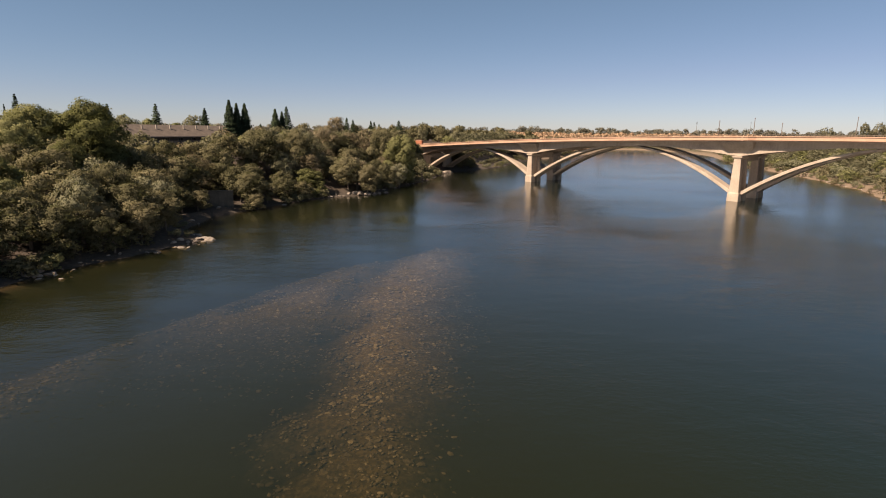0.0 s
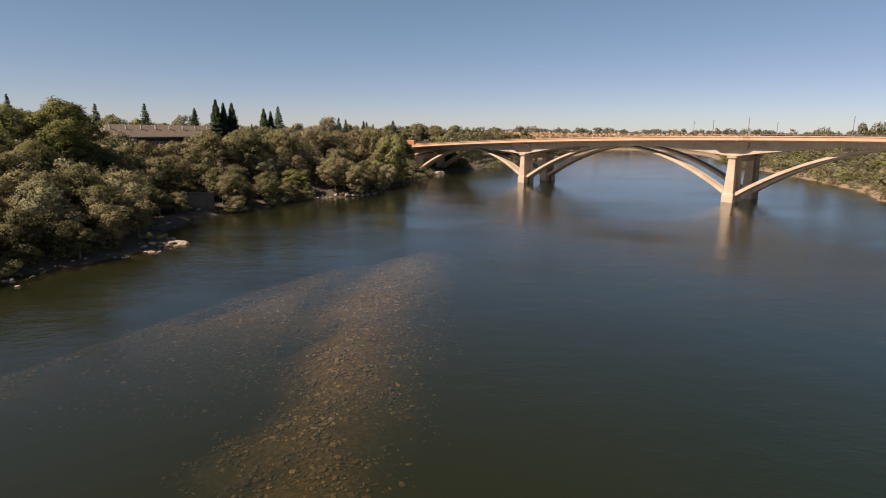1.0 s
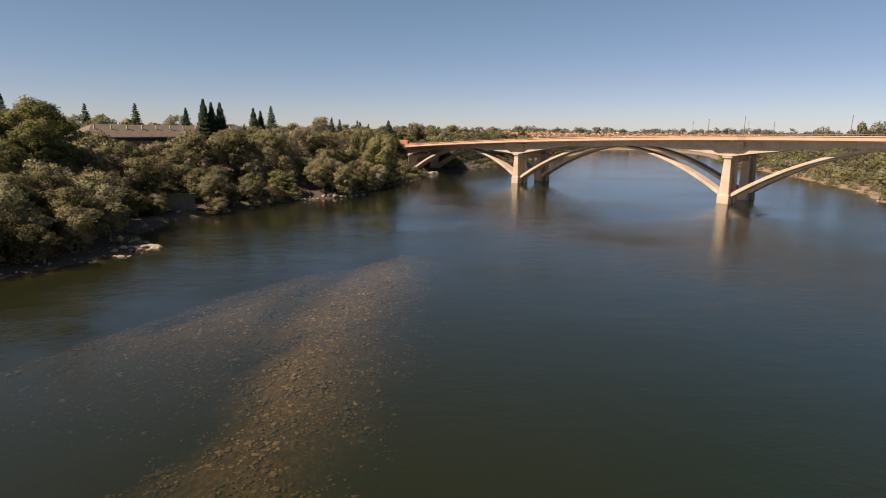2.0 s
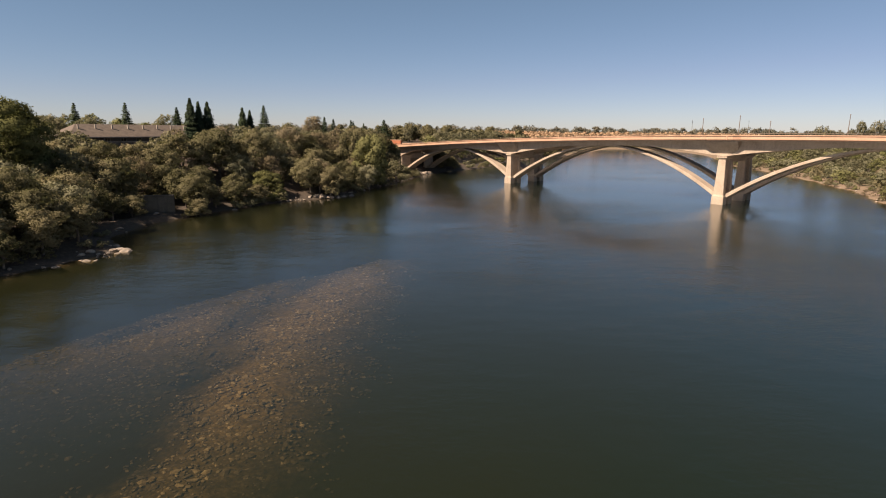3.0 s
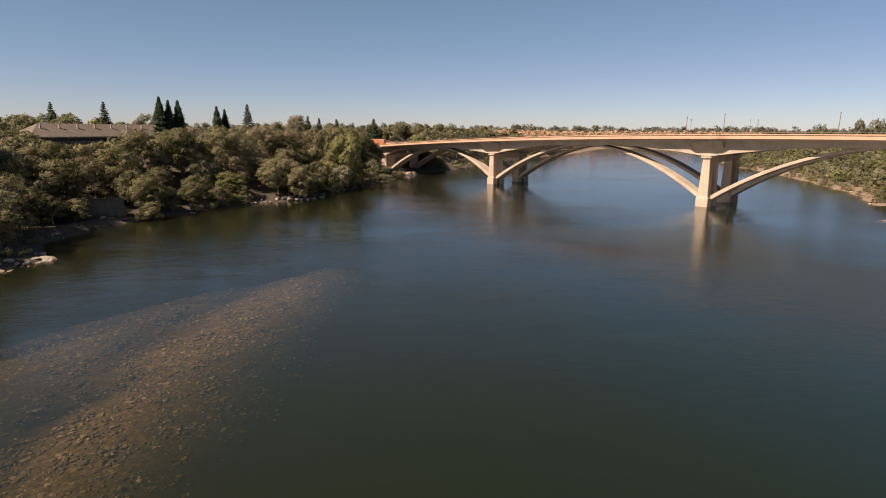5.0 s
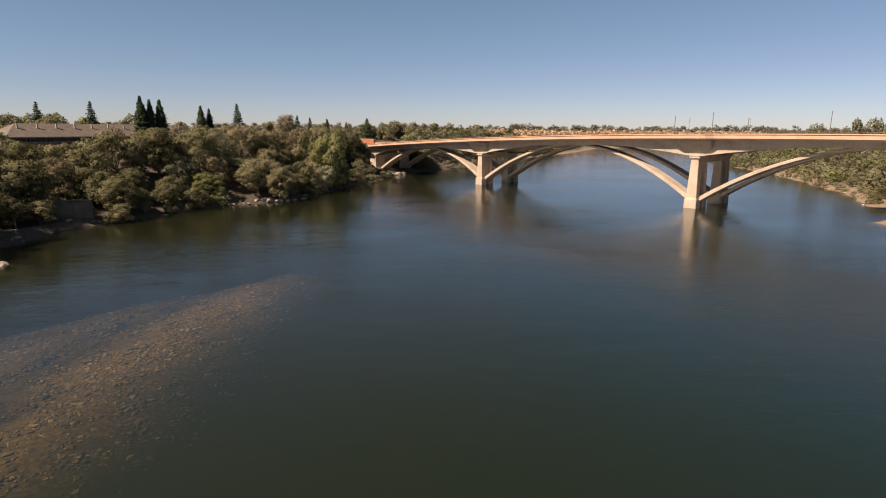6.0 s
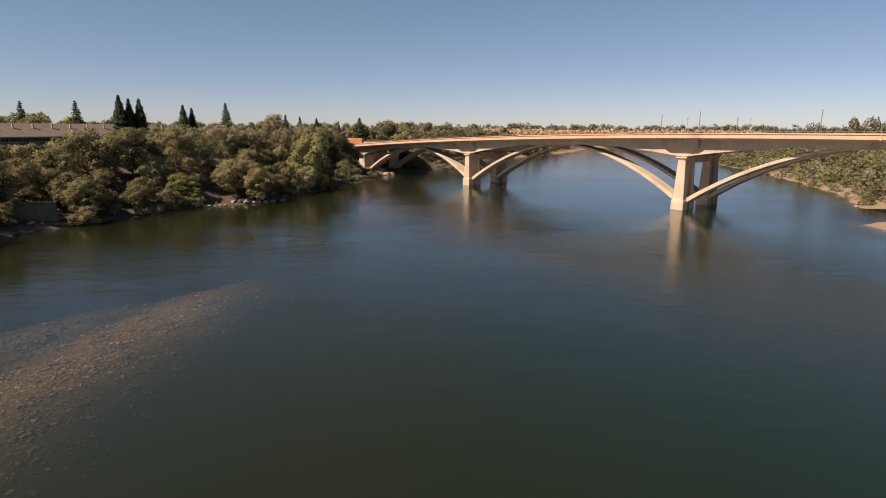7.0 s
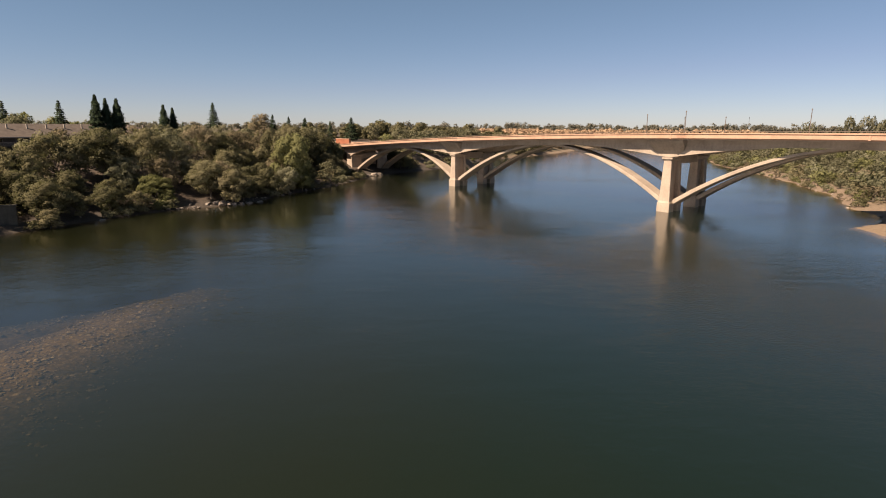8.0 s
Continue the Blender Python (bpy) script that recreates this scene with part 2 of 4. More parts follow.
# ---- mesh helpers ----
def mesh_of(name, verts, faces, mat, smooth=False):
    me = bpy.data.meshes.new(name)
    me.from_pydata(verts, [], faces)
    if mat:
        me.materials.append(mat)
    if smooth:
        me.polygons.foreach_set("use_smooth", [True] * len(me.polygons))
    me.update()
    return me


def part(name, bm, mat, parent, label=""):
    me = bpy.data.meshes.new(name)
    bm.normal_update()
    bm.to_mesh(me)
    bm.free()
    me.materials.append(mat)
    ob = new(name, me)
    ob.parent = parent
    return tagged(ob, label)


def mpart(name, me, parent, label=""):
    ob = new(name, me)
    ob.parent = parent
    return tagged(ob, label)


def thing(name, label, category, m=None, group="", kind=""):
    ob = new(name)
    ob.empty_display_size = 0.3
    if m is not None:
        ob.matrix_world = m
    return tagged(ob, label, category, group, kind)


def box(bm, x0, x1, y0, y1, z0, z1, bevel=0.0):
    vs = [bm.verts.new(v) for v in ((x0, y0, z0), (x1, y0, z0), (x1, y1, z0), (x0, y1, z0), (x0, y0, z1), (x1, y0, z1), (x1, y1, z1), (x0, y1, z1))]
    fs = [bm.faces.new([vs[i] for i in f]) for f in ((0, 3, 2, 1), (4, 5, 6, 7), (0, 1, 5, 4), (1, 2, 6, 5), (2, 3, 7, 6), (3, 0, 4, 7))]
    if bevel:
        es = {e for f in fs for e in f.edges}
        bmesh.ops.bevel(bm, geom=list(es), offset=bevel, segments=1, affect="EDGES")
    return bm


def loft(bm, rings, close=True):
    """Skin a row of rings of equal length, capped at both ends."""
    rows = [[bm.verts.new(v) for v in r] for r in rings]
    n = len(rows[0])
    for a, b in zip(rows, rows[1:]):
        for i in range(n):
            bm.faces.new((a[i], a[(i + 1) % n], b[(i + 1) % n], b[i]))
    if close:
        bm.faces.new(rows[0][::-1])
        bm.faces.new(rows[-1])
    bmesh.ops.recalc_face_normals(bm, faces=bm.faces)
    return bm


# ---- the lie of the land ----
LEFT_Y = [-400, 0, 64, 74, 87, 98, 110, 124, 140, 152, 163, 172, 194, 219, 255, 275, 290, 302, 314, 340, 360, 400, 480, 570, 640, 700]
LEFT_X = [-75, -60, -56, -54, -47.5, -43.5, -52, -53, -46.5, -41, -34, -22.5, -16, -8, 1, 6, 15, 25, 33, 41, 47, 66, 118, 162, 186, 230]
RIGHT_Y = [-400, 0, 100, 143, 150, 160, 172, 202, 219, 244, 264, 295, 327, 355, 430, 528, 640, 700]
RIGHT_X = [130, 112, 114, 121, 133, 138, 141, 156, 161, 169, 174, 181, 186, 192, 219, 254, 268, 234]
SLOPE_L = ([0, 3, 8, 14, 24, 40, 60], [0, 0.5, 1.4, 3.2, 7.0, 10.8, 12.0])
SLOPE_R = ([0, 3, 7, 14, 30, 80, 160, 260], [0, 0.4, 1.1, 1.7, 2.6, 4.2, 8.0, 10.5])


def left_bank(y):
    return np.interp(y, LEFT_Y, LEFT_X)


def right_bank(y):
    return np.interp(y, RIGHT_Y, RIGHT_X)


def wobble(x, y):
    return (np.sin(x * 0.31 + 1.7 * np.sin(y * 0.13)) + np.sin(y * 0.37 + 1.3 * np.sin(x * 0.17)) + 0.6 * np.sin(x * 0.83 + y * 0.71) + 0.4 * np.sin(y * 1.31 - x * 1.1)) / 3


def shoal(x, y):
    """0 to 1: how much of a gravel bar lies here."""
    w = wobble(x * 1.7, y * 1.3)
    brink = np.interp(y, [-60, 20, 40, 60, 80, 96, 112], [-6, -0.5, 1.0, 3.6, 6.0, 6.8, 7.5])
    lee = np.interp(y, [-60, 20, 33, 50, 66, 78, 90, 101, 112], [-18, -10.5, -12.5, -13.5, -14, -13.5, -8.5, -3, 3])
    main = 1 / (1 + np.exp((x - brink + 0.6 - 2.0 * w) / 3.8)) / (1 + np.exp((lee + 3 * w - x) / 2.6)) / (1 + np.exp((y - 105) / 3.0))
    mid2 = np.interp(y, [-60, 40, 54, 64, 75, 90], [-48, -35.8, -31.5, -25.5, -20, -9])
    side = (0.69 + 0.12 * w) * np.exp(-((x - mid2 - 2.5 * w) / np.where(x < mid2, 5.5, 4.5)) ** 2) * np.clip((y + 20) / 40, 0, 1) * np.clip((98 - y) / 10, 0, 1)
    between = np.interp(y, [30, 55, 75], [0.70, 0.78, 0.86]) * np.clip((x - mid2) / 3, 0, 1) * np.clip((lee + 3 - x) / 3, 0, 1) * np.clip((100 - y) / 14, 0, 1) * np.clip((y - 20) / 40, 0, 1)
    main = np.maximum(main, between)
    return np.clip(np.maximum(main, side), 0, 1)


def land(x, y):
    """The height of the ground or river bed."""
    x, y = np.asarray(x, float), np.asarray(y, float)
    w = wobble(x, y)
    dl, dr = (x - left_bank(y)) * 0.86, (right_bank(y) - x) * 0.9
    far = (692 - y) * 0.9
    d = np.minimum(np.minimum(dl, dr), far) + w * 1.1
    bed = -3.6 * (1 - np.exp(-np.maximum(d, 0) / 7.0))
    bed = bed + shoal(x, y) * np.maximum(0, -bed - 0.58 - 0.22 * w)
    hl = np.interp(-dl - w, *SLOPE_L)
    hr = np.interp(-dr - w, *SLOPE_R)
    hf = np.interp(-far - w, [0, 6, 14, 30, 90], [0, 5, 10, 12, 12.5])
    up = np.maximum(np.maximum(np.where(dl < 0, hl, 0), np.where(dr < 0, hr, 0)), np.where(far < 0, hf, 0))
    up = np.minimum(up, 2.6 + 0.42 * np.maximum(0, np.hypot(x + 7, y - 274) - 10))
    up = up + 1.3 * np.exp(-((x + 54.0 - (y - 126) * 0.3) / 2.6) ** 2 - ((y - 126) / 10.0) ** 2)
    return np.where(d > 0, bed, np.maximum(up, 0.02) + 0.25 * np.clip(-d / 6, 0, 1) * (w + 0.6))


def axis(lo, hi, fine, reach):
    mid = np.arange(lo, hi + fine / 2, fine)
    grow, out = fine, []
    p = hi
    while p < reach:
        grow *= 1.22
        p += grow
        out.append(p)
    low, grow, p = [], fine, lo
    while p > -reach:
        grow *= 1.22
        p -= grow
        low.append(p)
    return np.concatenate([low[::-1], mid, out])


def sheet(name, xs, ys, height, mat):
    gx, gy = np.meshgrid(xs, ys)
    gz = height(gx, gy)
    v = np.stack([gx, gy, gz], -1).reshape(-1, 3)
    nx, ny = len(xs), len(ys)
    i = (np.arange(ny - 1)[:, None] * nx + np.arange(nx - 1)[None]).reshape(-1)
    f = np.stack([i, i + 1, i + nx + 1, i + nx], -1)
    me = mesh_of(name, v.tolist(), f.tolist(), mat, True)
    return new(name, me), gx, gy


ground, _, _ = sheet("ground", axis(-130, 245, 2.5, 3600), axis(10, 330, 2.6, 3600), land, GROUND)
tagged(ground, "river bed, gravel shore and dry grassy banks", "ground", kind="structure")
water, gx, gy = sheet("water", axis(-70, 200, 3.0, 3600), axis(10, 300, 3.0, 3600), lambda x, y: x * 0.0, WATER)
depth = np.maximum(0, -land(gx, gy)).reshape(-1)
att = water.data.attributes.new("depth", "FLOAT", "POINT")
att.data.foreach_set("value", depth.astype(np.float32))
tagged(water, "dark green river water, rippled, clear over a gravel bar", "river", kind="structure")


# ---- the arch bridge ----
# local x runs along the bridge towards the right bank, y across it away from the first bank, z up
BRIDGE = Matrix(((0.6557, 0.7550, 0, 87.16), (-0.7550, 0.6557, 0, 165.38), (0, 0, 1, 0), (0, 0, 0, 1)))
PIERS = [-78.4, 1.6, 81.9, 162.2]
ENDS = (-147.6, 231.4)
WIDE = 20.0


def top(x):
    """The height of the parapet's top along the bridge."""
    return 19.6 - 1.77e-4 * (max(-150.0, min(235.0, x)) - 40.0) ** 2


def girder_depth(x):
    d, e = min(abs(x - p) for p in PIERS), min(abs(x - p) for p in ENDS)
    return 1.45 + max(2.9 * max(0.0, 1 - d / 28.0) ** 1.5, 2.0 * max(0.0, 1 - e / 10.0) ** 1.3)


bridge = thing("bridge", "long beige concrete arch bridge on tall piers over the river", "bridge", BRIDGE)


def along(x0, x1, step):
    n = max(1, round((x1 - x0) / step))
    return [x0 + (x1 - x0) * i / n for i in range(n + 1)]


def strip(name, x0, x1, step, section, mat, label=""):
    """A part that runs along the bridge; section(x) gives its ring of (y, z)."""
    bm = bmesh.new()
    loft(bm, [[(x, y, z) for y, z in section(x)] for x in along(x0, x1, step)])
    return part(name, bm, mat, bridge, label)


RUN = (-205.0, 262.0)
strip("deck_slab", *RUN, 4, lambda x: [(-1.66, top(x) - 1.62), (WIDE + 1.66, top(x) - 1.62), (WIDE + 1.66, top(x) - 1.14), (-1.66, top(x) - 1.14)], CONCRETE)
strip("roadway", *RUN, 4, lambda x: [(1.2, top(x) - 1.12), (WIDE - 1.2, top(x) - 1.12), (WIDE - 1.2, top(x) - 1.06), (WIDE / 2, top(x) - 0.98), (1.2, top(x) - 1.06)], ASPHALT, "grey asphalt roadway")
for y0, y1 in ((-2.0, 1.2), (WIDE - 1.2, WIDE + 2.0)):
    strip("sidewalk", *RUN, 4, lambda x: [(y0, top(x) - 1.12), (y1, top(x) - 1.12), (y1, top(x) - 0.9), (y0, top(x) - 0.9)], CONCRETE)
for y0, y1 in ((0.45, 2.2), (8.4, 9.2), (10.8, 11.6), (WIDE - 2.2, WIDE - 0.45)):
    deep = 1.0 if y0 in (0.45, WIDE - 2.2) else 0.6
    strip("girder", ENDS[0] - 6, ENDS[1] + 6, 2, lambda x: [(y0, top(x) - 1.5 - girder_depth(x) * deep), (y1, top(x) - 1.5 - girder_depth(x) * deep), (y1, top(x) - 1.6), (y0, top(x) - 1.6)], CONCRETE)


def bay(x):
    """How far the walkway bulges out over a pier."""
    d = min(abs(x - p) for p in PIERS)
    return 0.9 * max(0.0, min(1.0, (5.2 - d) / 1.7))


def bay_run(x0, x1):
    xs = set(along(x0, x1, 4))
    for p in PIERS:
        for k in (-5.2, -3.5, 3.5, 5.2):
            if x0 < p + k < x1:
                xs.add(p + k)
    return sorted(xs)


def parapet(side):
    def ring(x, lo, hi, a, b):
        o = bay(x)
        ys = (-2.4 - o + a, -2.4 - o + b) if side < 0 else (WIDE + 2.4 + o - a, WIDE + 2.4 + o - b)
        return [(x, ys[0], top(x) + lo), (x, ys[1], top(x) + lo), (x, ys[1], top(x) + hi), (x, ys[0], top(x) + hi)]
    xs = bay_run(*RUN)
    for name, lo, hi, a, b in (("parapet_wall", -1.14, -0.20, 0.05, 0.32), ("coping", -0.20, 0.0, -0.15, 0.42), ("edge_beam", -1.42, -1.14, 0.66, 0.95)):
        bm = bmesh.new()
        loft(bm, [ring(x, lo, hi, a, b) for x in xs])
        part(name, bm, PARAPET, bridge, "sunlit salmon-tinted concrete parapet" if name == "parapet_wall" else "")
    post = bmesh.new()
    box(post, -0.2, 0.2, 0.0, 0.36, -1.28, 0.05, 0.03)
    me = bpy.data.meshes.new("parapet_post")
    post.to_mesh(me)
    post.free()
    me.materials.append(PARAPET)
    for x in along(-150, 234, 38.0):
        ob = mpart("parapet_post", me, bridge)
        y = -2.4 - bay(x) if side < 0 else WIDE + 2.4 + bay(x) - 0.34
        ob.location = (x, y - 0.03, top(x))
    bm = bmesh.new()
    loft(bm, [ring(x, 0.36, 0.44, 0.10, 0.20) for x in bay_run(-152, 236)])
    part("handrail", bm, RAIL, bridge, "thin weathered brown handrail")
    bm = bmesh.new()
    box(bm, -0.03, 0.03, 0.0, 0.06, 0.0, 0.37)
    me = bpy.data.meshes.new("rail_support")
    bm.to_mesh(me)
    bm.free()
    me.materials.append(RAIL)
    for x in along(-152, 236, 4.0):
        y = (-2.4 - bay(x) + 0.12) if side < 0 else (WIDE + 2.4 + bay(x) - 0.18)
        mpart("rail_support", me, bridge).location = (x, y, top(x))
    for p in PIERS:
        bm = bmesh.new()
        rows = []
        for x in (p - 5.2, p - 3.5, p + 3.5, p + 5.2):
            yy = -1.55 - bay(x) if side < 0 else WIDE + 1.55 + bay(x)
            y2 = 0.5 if side < 0 else WIDE - 0.5
            rows.append([(x, yy, top(x) - 1.6), (x, y2, top(x) - 1.6), (x, y2, top(x) - 0.95), (x, yy, top(x) - 0.95)])
        loft(bm, rows)
        part("bay_slab", bm, CONCRETE, bridge)


parapet(-1)
parapet(1)


def arch_rib(x0, x1, y0, y1, spring):
    """A curved rib between two piers, deeper at its feet, running into the girder at the crown."""
    mid, half = (x0 + x1) / 2, (x1 - x0) / 2
    crown = top(mid) - 1.5 - 1.30
    bm = bmesh.new()
    rings = []
    for i in range(45):
        u = -1 + 2 * i / 44
        x = mid + half * u
        tilt = top(x) - top(mid) + 1.77e-4 * (x - mid) ** 2
        z = spring - 0.12 + (crown - spring) * (1 - abs(u) ** 1.9) + tilt * (1 - abs(u)) * 0.9
        slope = (crown - spring) * 1.9 * abs(u) ** 0.9 / half * (-1 if u > 0 else 1)
        t = 0.30 + 0.24 * abs(u) ** 1.5
        z += 0.10 + 0.12 * abs(u) ** 1.5
        n = Vector((-slope, 0, 1)).normalized()
        c = Vector((x, 0, z))
        a, b = c + n * t, c - n * t
        e = 0.10
        rings.append([(b.x, y0 + e, b.z), (b.x, y1 - e, b.z), (b.x + n.x * e, y1, b.z + n.z * e), (a.x - n.x * e, y1, a.z - n.z * e),
                      (a.x, y1 - e, a.z), (a.x, y0 + e, a.z), (a.x - n.x * e, y0, a.z - n.z * e), (b.x + n.x * e, y0, b.z + n.z * e)])
    loft(bm, rings)
    return part("arch_rib", bm, CONCRETE, bridge)


feet = [ENDS[0] + 1.5, *PIERS, ENDS[1] - 1.5]
for x0, x1 in zip(feet, feet[1:]):
    for y0, y1 in ((1.6, 5.5), (WIDE - 5.5, WIDE - 1.6)):
        arch_rib(x0 + 1.3, x1 - 1.3, y0, y1, 2.2)


def tapered(bm, low, high, chamfer=0.18):
    """A shaft between two rectangles (x0, x1, y0, y1, z) with cut corners."""
    rings = []
    for x0, x1, y0, y1, z in (low, high):
        c = chamfer
        rings.append([(x0 + c, y0, z), (x1 - c, y0, z), (x1, y0 + c, z), (x1, y1 - c, z), (x1 - c, y1, z), (x0 + c, y1, z), (x0, y1 - c, z), (x0, y0 + c, z)])
    return loft(bm, rings)


def pier(p, width=3.2, end=False):
    h = width / 2
    soffit = top(p) - 1.5 - girder_depth(p)
    for near in (True, False):
        f = (lambda y: y) if near else (lambda y: WIDE - y)

        def shaft(name, lo, hi, ch=0.18, label=""):
            bm = bmesh.new()
            a, b = [(q[0], q[1], min(f(q[2]), f(q[3])), max(f(q[2]), f(q[3])), q[4]) for q in (lo, hi)]
            tapered(bm, a, b, ch)
            return part(name, bm, CONCRETE, bridge, label)
        base = -4.2 if not end else min(-1.0, soffit - 12)
        shaft("plinth", (p - h - 0.12, p + h + 0.12, -0.25, 2.3, base), (p - h - 0.05, p + h + 0.05, -0.18, 2.2, 2.3), 0.12, "water-stained plinth")
        shaft("plinth", (p - h - 0.12, p + h + 0.12, 3.9, 6.1, base), (p - h - 0.05, p + h + 0.05, 4.0, 6.0, 2.3), 0.12, "water-stained plinth")
        shaft("plinth_cap", (p - h, p + h, -0.12, 5.95, 2.3), (p - h + 0.22, p + h - 0.22, 0.08, 5.8, 2.75), 0.12)
        shaft("pilaster", (p - h + 0.2, p + h - 0.2, 0.1, 1.8, 2.75), (p - h + 0.60, p + h - 0.60, 0.30, 1.72, soffit - 0.75), 0.12)
        shaft("pier_wall", (p - 0.25, p + 0.25, 1.7, 5.2, 2.7), (p - 0.22, p + 0.22, 1.7, 5.1, soffit - 0.6), 0.05)
        shaft("pilaster", (p - h + 0.2, p + h - 0.2, 4.6, 5.8, 2.75), (p - h + 0.60, p + h - 0.60, 4.75, 5.65, soffit - 0.75), 0.12)
        shaft("capital", (p - h + 0.54, p + h - 0.54, 0.24, 5.75, soffit - 0.8), (p - h + 0.26, p + h - 0.26, -0.05, 5.95, soffit - 0.35), 0.25)
        shaft("capital_slab", (p - h + 0.18, p + h - 0.18, -0.12, 6.0, soffit - 0.35), (p - h + 0.18, p + h - 0.18, -0.12, 6.0, soffit + 0.02), 0.1)
        if not end:
            zt = top(p) - 1.6
            bm = bmesh.new()
            rings = []
            for k, yy, z in ((h + 0.2, 0.8, soffit), (h + 1.2, 0.45, zt - 3.4), (h + 2.1, 0.05, zt - 2.7), (h + 2.6, -1.0, zt - 1.6), (h + 2.9, -2.6, zt)):
                rings.append([(p - k, f(2.0), z), (p - k, f(yy + 0.5), z), (p - k + 0.8, f(yy), z), (p + k - 0.8, f(yy), z), (p + k, f(yy + 0.5), z), (p + k, f(2.0), z)])
            loft(bm, rings)
            part("corbel", bm, CONCRETE, bridge, "shaded half-octagonal corbel under the walkway bay")
    bm = bmesh.new()
    box(bm, p - h + 0.8, p + h - 0.8, 5.6, WIDE - 5.6, soffit - 1.6, soffit + 0.6, 0.08)
    part("cross_beam", bm, CONCRETE, bridge)


for p in PIERS:
    pier(p)
for p in ENDS:
    pier(p, 1.5, True)
for x0, x1 in ((ENDS[0] - 9, ENDS[0] - 5), (ENDS[1] + 5, ENDS[1] + 9)):
    bm = bmesh.new()
    box(bm, x0, x1, 3.2, WIDE - 3.2, -1.0, top((x0 + x1) / 2) - 1.65, 0.1)
    part("abutment", bm, CONCRETE, bridge)


def end_block(x0, x1, y0, y1, h, label):
    t = thing("end_wall", label, "wall", BRIDGE @ pose((x0 + x1) / 2, (y0 + y1) / 2, top(x0) - 0.92))
    bm = bmesh.new()
    a, b = (x1 - x0) / 2, (y1 - y0) / 2
    box(bm, -a, a, -b, b, 0, h, 0.05)
    part("body", bm, ORANGE, t)
    bm = bmesh.new()
    box(bm, -a - 0.12, a + 0.12, -b - 0.12, b + 0.12, h, h + 0.22, 0.04)
    part("coping", bm, PARAPET, t)
    return t


end_block(-157.0, -145.5, -1.9, -0.9, 3.1, "orange painted block wall at the bridge end")

# ---- trees ----
RNG = np.random.default_rng(7)


def sprays(centres, normals, size, rng, droop=0.0):
    """Leaf sprays: small three-cornered flecks, shaded with the tuft that they belong to."""
    n = len(centres)
    nr = normals + rng.normal(0, 0.55, (n, 3))
    nr /= np.linalg.norm(nr, axis=1, keepdims=True) + 1e-9
    ax = np.cross(nr, rng.normal(0, 1, (n, 3)))
    ax /= np.linalg.norm(ax, axis=1, keepdims=True) + 1e-9
    ay = np.cross(nr, ax)
    s = (size * rng.uniform(0.55, 1.5, n))[:, None]
    a, b = centres - ax * s * 0.60 - ay * s * 0.3, centres + ax * s * 0.60 - ay * s * 0.3
    c = centres + ay * s * 0.75 - nr * s * 0.15
    c[:, 2] -= droop * s[:, 0] * rng.uniform(0, 1, n)
    v = np.stack([a, b, c], 1).reshape(-1, 3)
    soft = normals + rng.normal(0, 0.18, (n, 3))
    soft /= np.linalg.norm(soft, axis=1, keepdims=True) + 1e-9
    return v, np.arange(3 * n).reshape(-1, 3), np.repeat(soft, 3, axis=0)


def leaf_mesh(name, data, leaf):
    v, f, nr = data
    me = mesh_of(name, v.tolist(), f.tolist(), leaf, True)
    me.normals_split_custom_set_from_vertices(nr.tolist())
    return me


def crown_points(clumps, per, rng, flat=0.8):
    """Points on the skins of the clumps, denser on their upper and outer sides."""
    out, nrm = [], []
    for x, y, z, r in clumps:
        k = max(8, int(per * r * r * 1.75))
        d = rng.normal(0, 1, (k, 3))
        d[:, 2] = np.where(d[:, 2] < 0, d[:, 2] * 0.55, d[:, 2])
        d /= np.linalg.norm(d, axis=1, keepdims=True)
        rad = r * rng.uniform(0.5, 1.22, (k, 1))
        out.append(np.array((x, y, z)) + d * rad * np.array((1, 1, flat)))
        nrm.append(d)
    return np.concatenate(out), np.concatenate(nrm)


def tufts_of(lobes, count, rng, small=(0.34, 0.62)):
    """Tufts of unequal size spread over the outer side of each lobe: x, y, z, radius and the lobe's outward way."""
    out = []
    for x, y, z, r in lobes:
        turn = rng.uniform(0, 6.28)
        for i in range(count):
            h = 1 - 1.55 * (i + 0.5) / count
            q = turn + i * 2.39996 + rng.uniform(-0.3, 0.3)
            w = math.sqrt(max(0.0, 1 - h * h))
            d = np.array((w * math.cos(q), w * math.sin(q), h))
            k = r * rng.uniform(0.6, 1.0)
            out.append((x + d[0] * k, y + d[1] * k, z + d[2] * k * 0.85, r * rng.uniform(*small), d))
    return out


def tuft_points(tufts, cover, size, rng):
    """Points on the tufts' skins; cover is how often the sprays hide the skin."""
    out, nrm = [], []
    for x, y, z, r, way in tufts:
        k = max(6, int(cover * 7.0 * r * r / (0.63 * size * size)))
        d = rng.normal(0, 1, (k, 3)) + way * 0.55
        d[:, 2] = np.where(d[:, 2] < 0, d[:, 2] * 0.5, d[:, 2])
        d /= np.linalg.norm(d, axis=1, keepdims=True)
        rad = r * (0.6 + 0.65 * rng.uniform(0, 1, (k, 1)) ** 1.8)
        out.append(np.array((x, y, z)) + d * rad * np.array((1, 1, 0.78)))
        nrm.append(d * 0.6 + way * 0.75)
    return np.concatenate(out), np.concatenate(nrm)


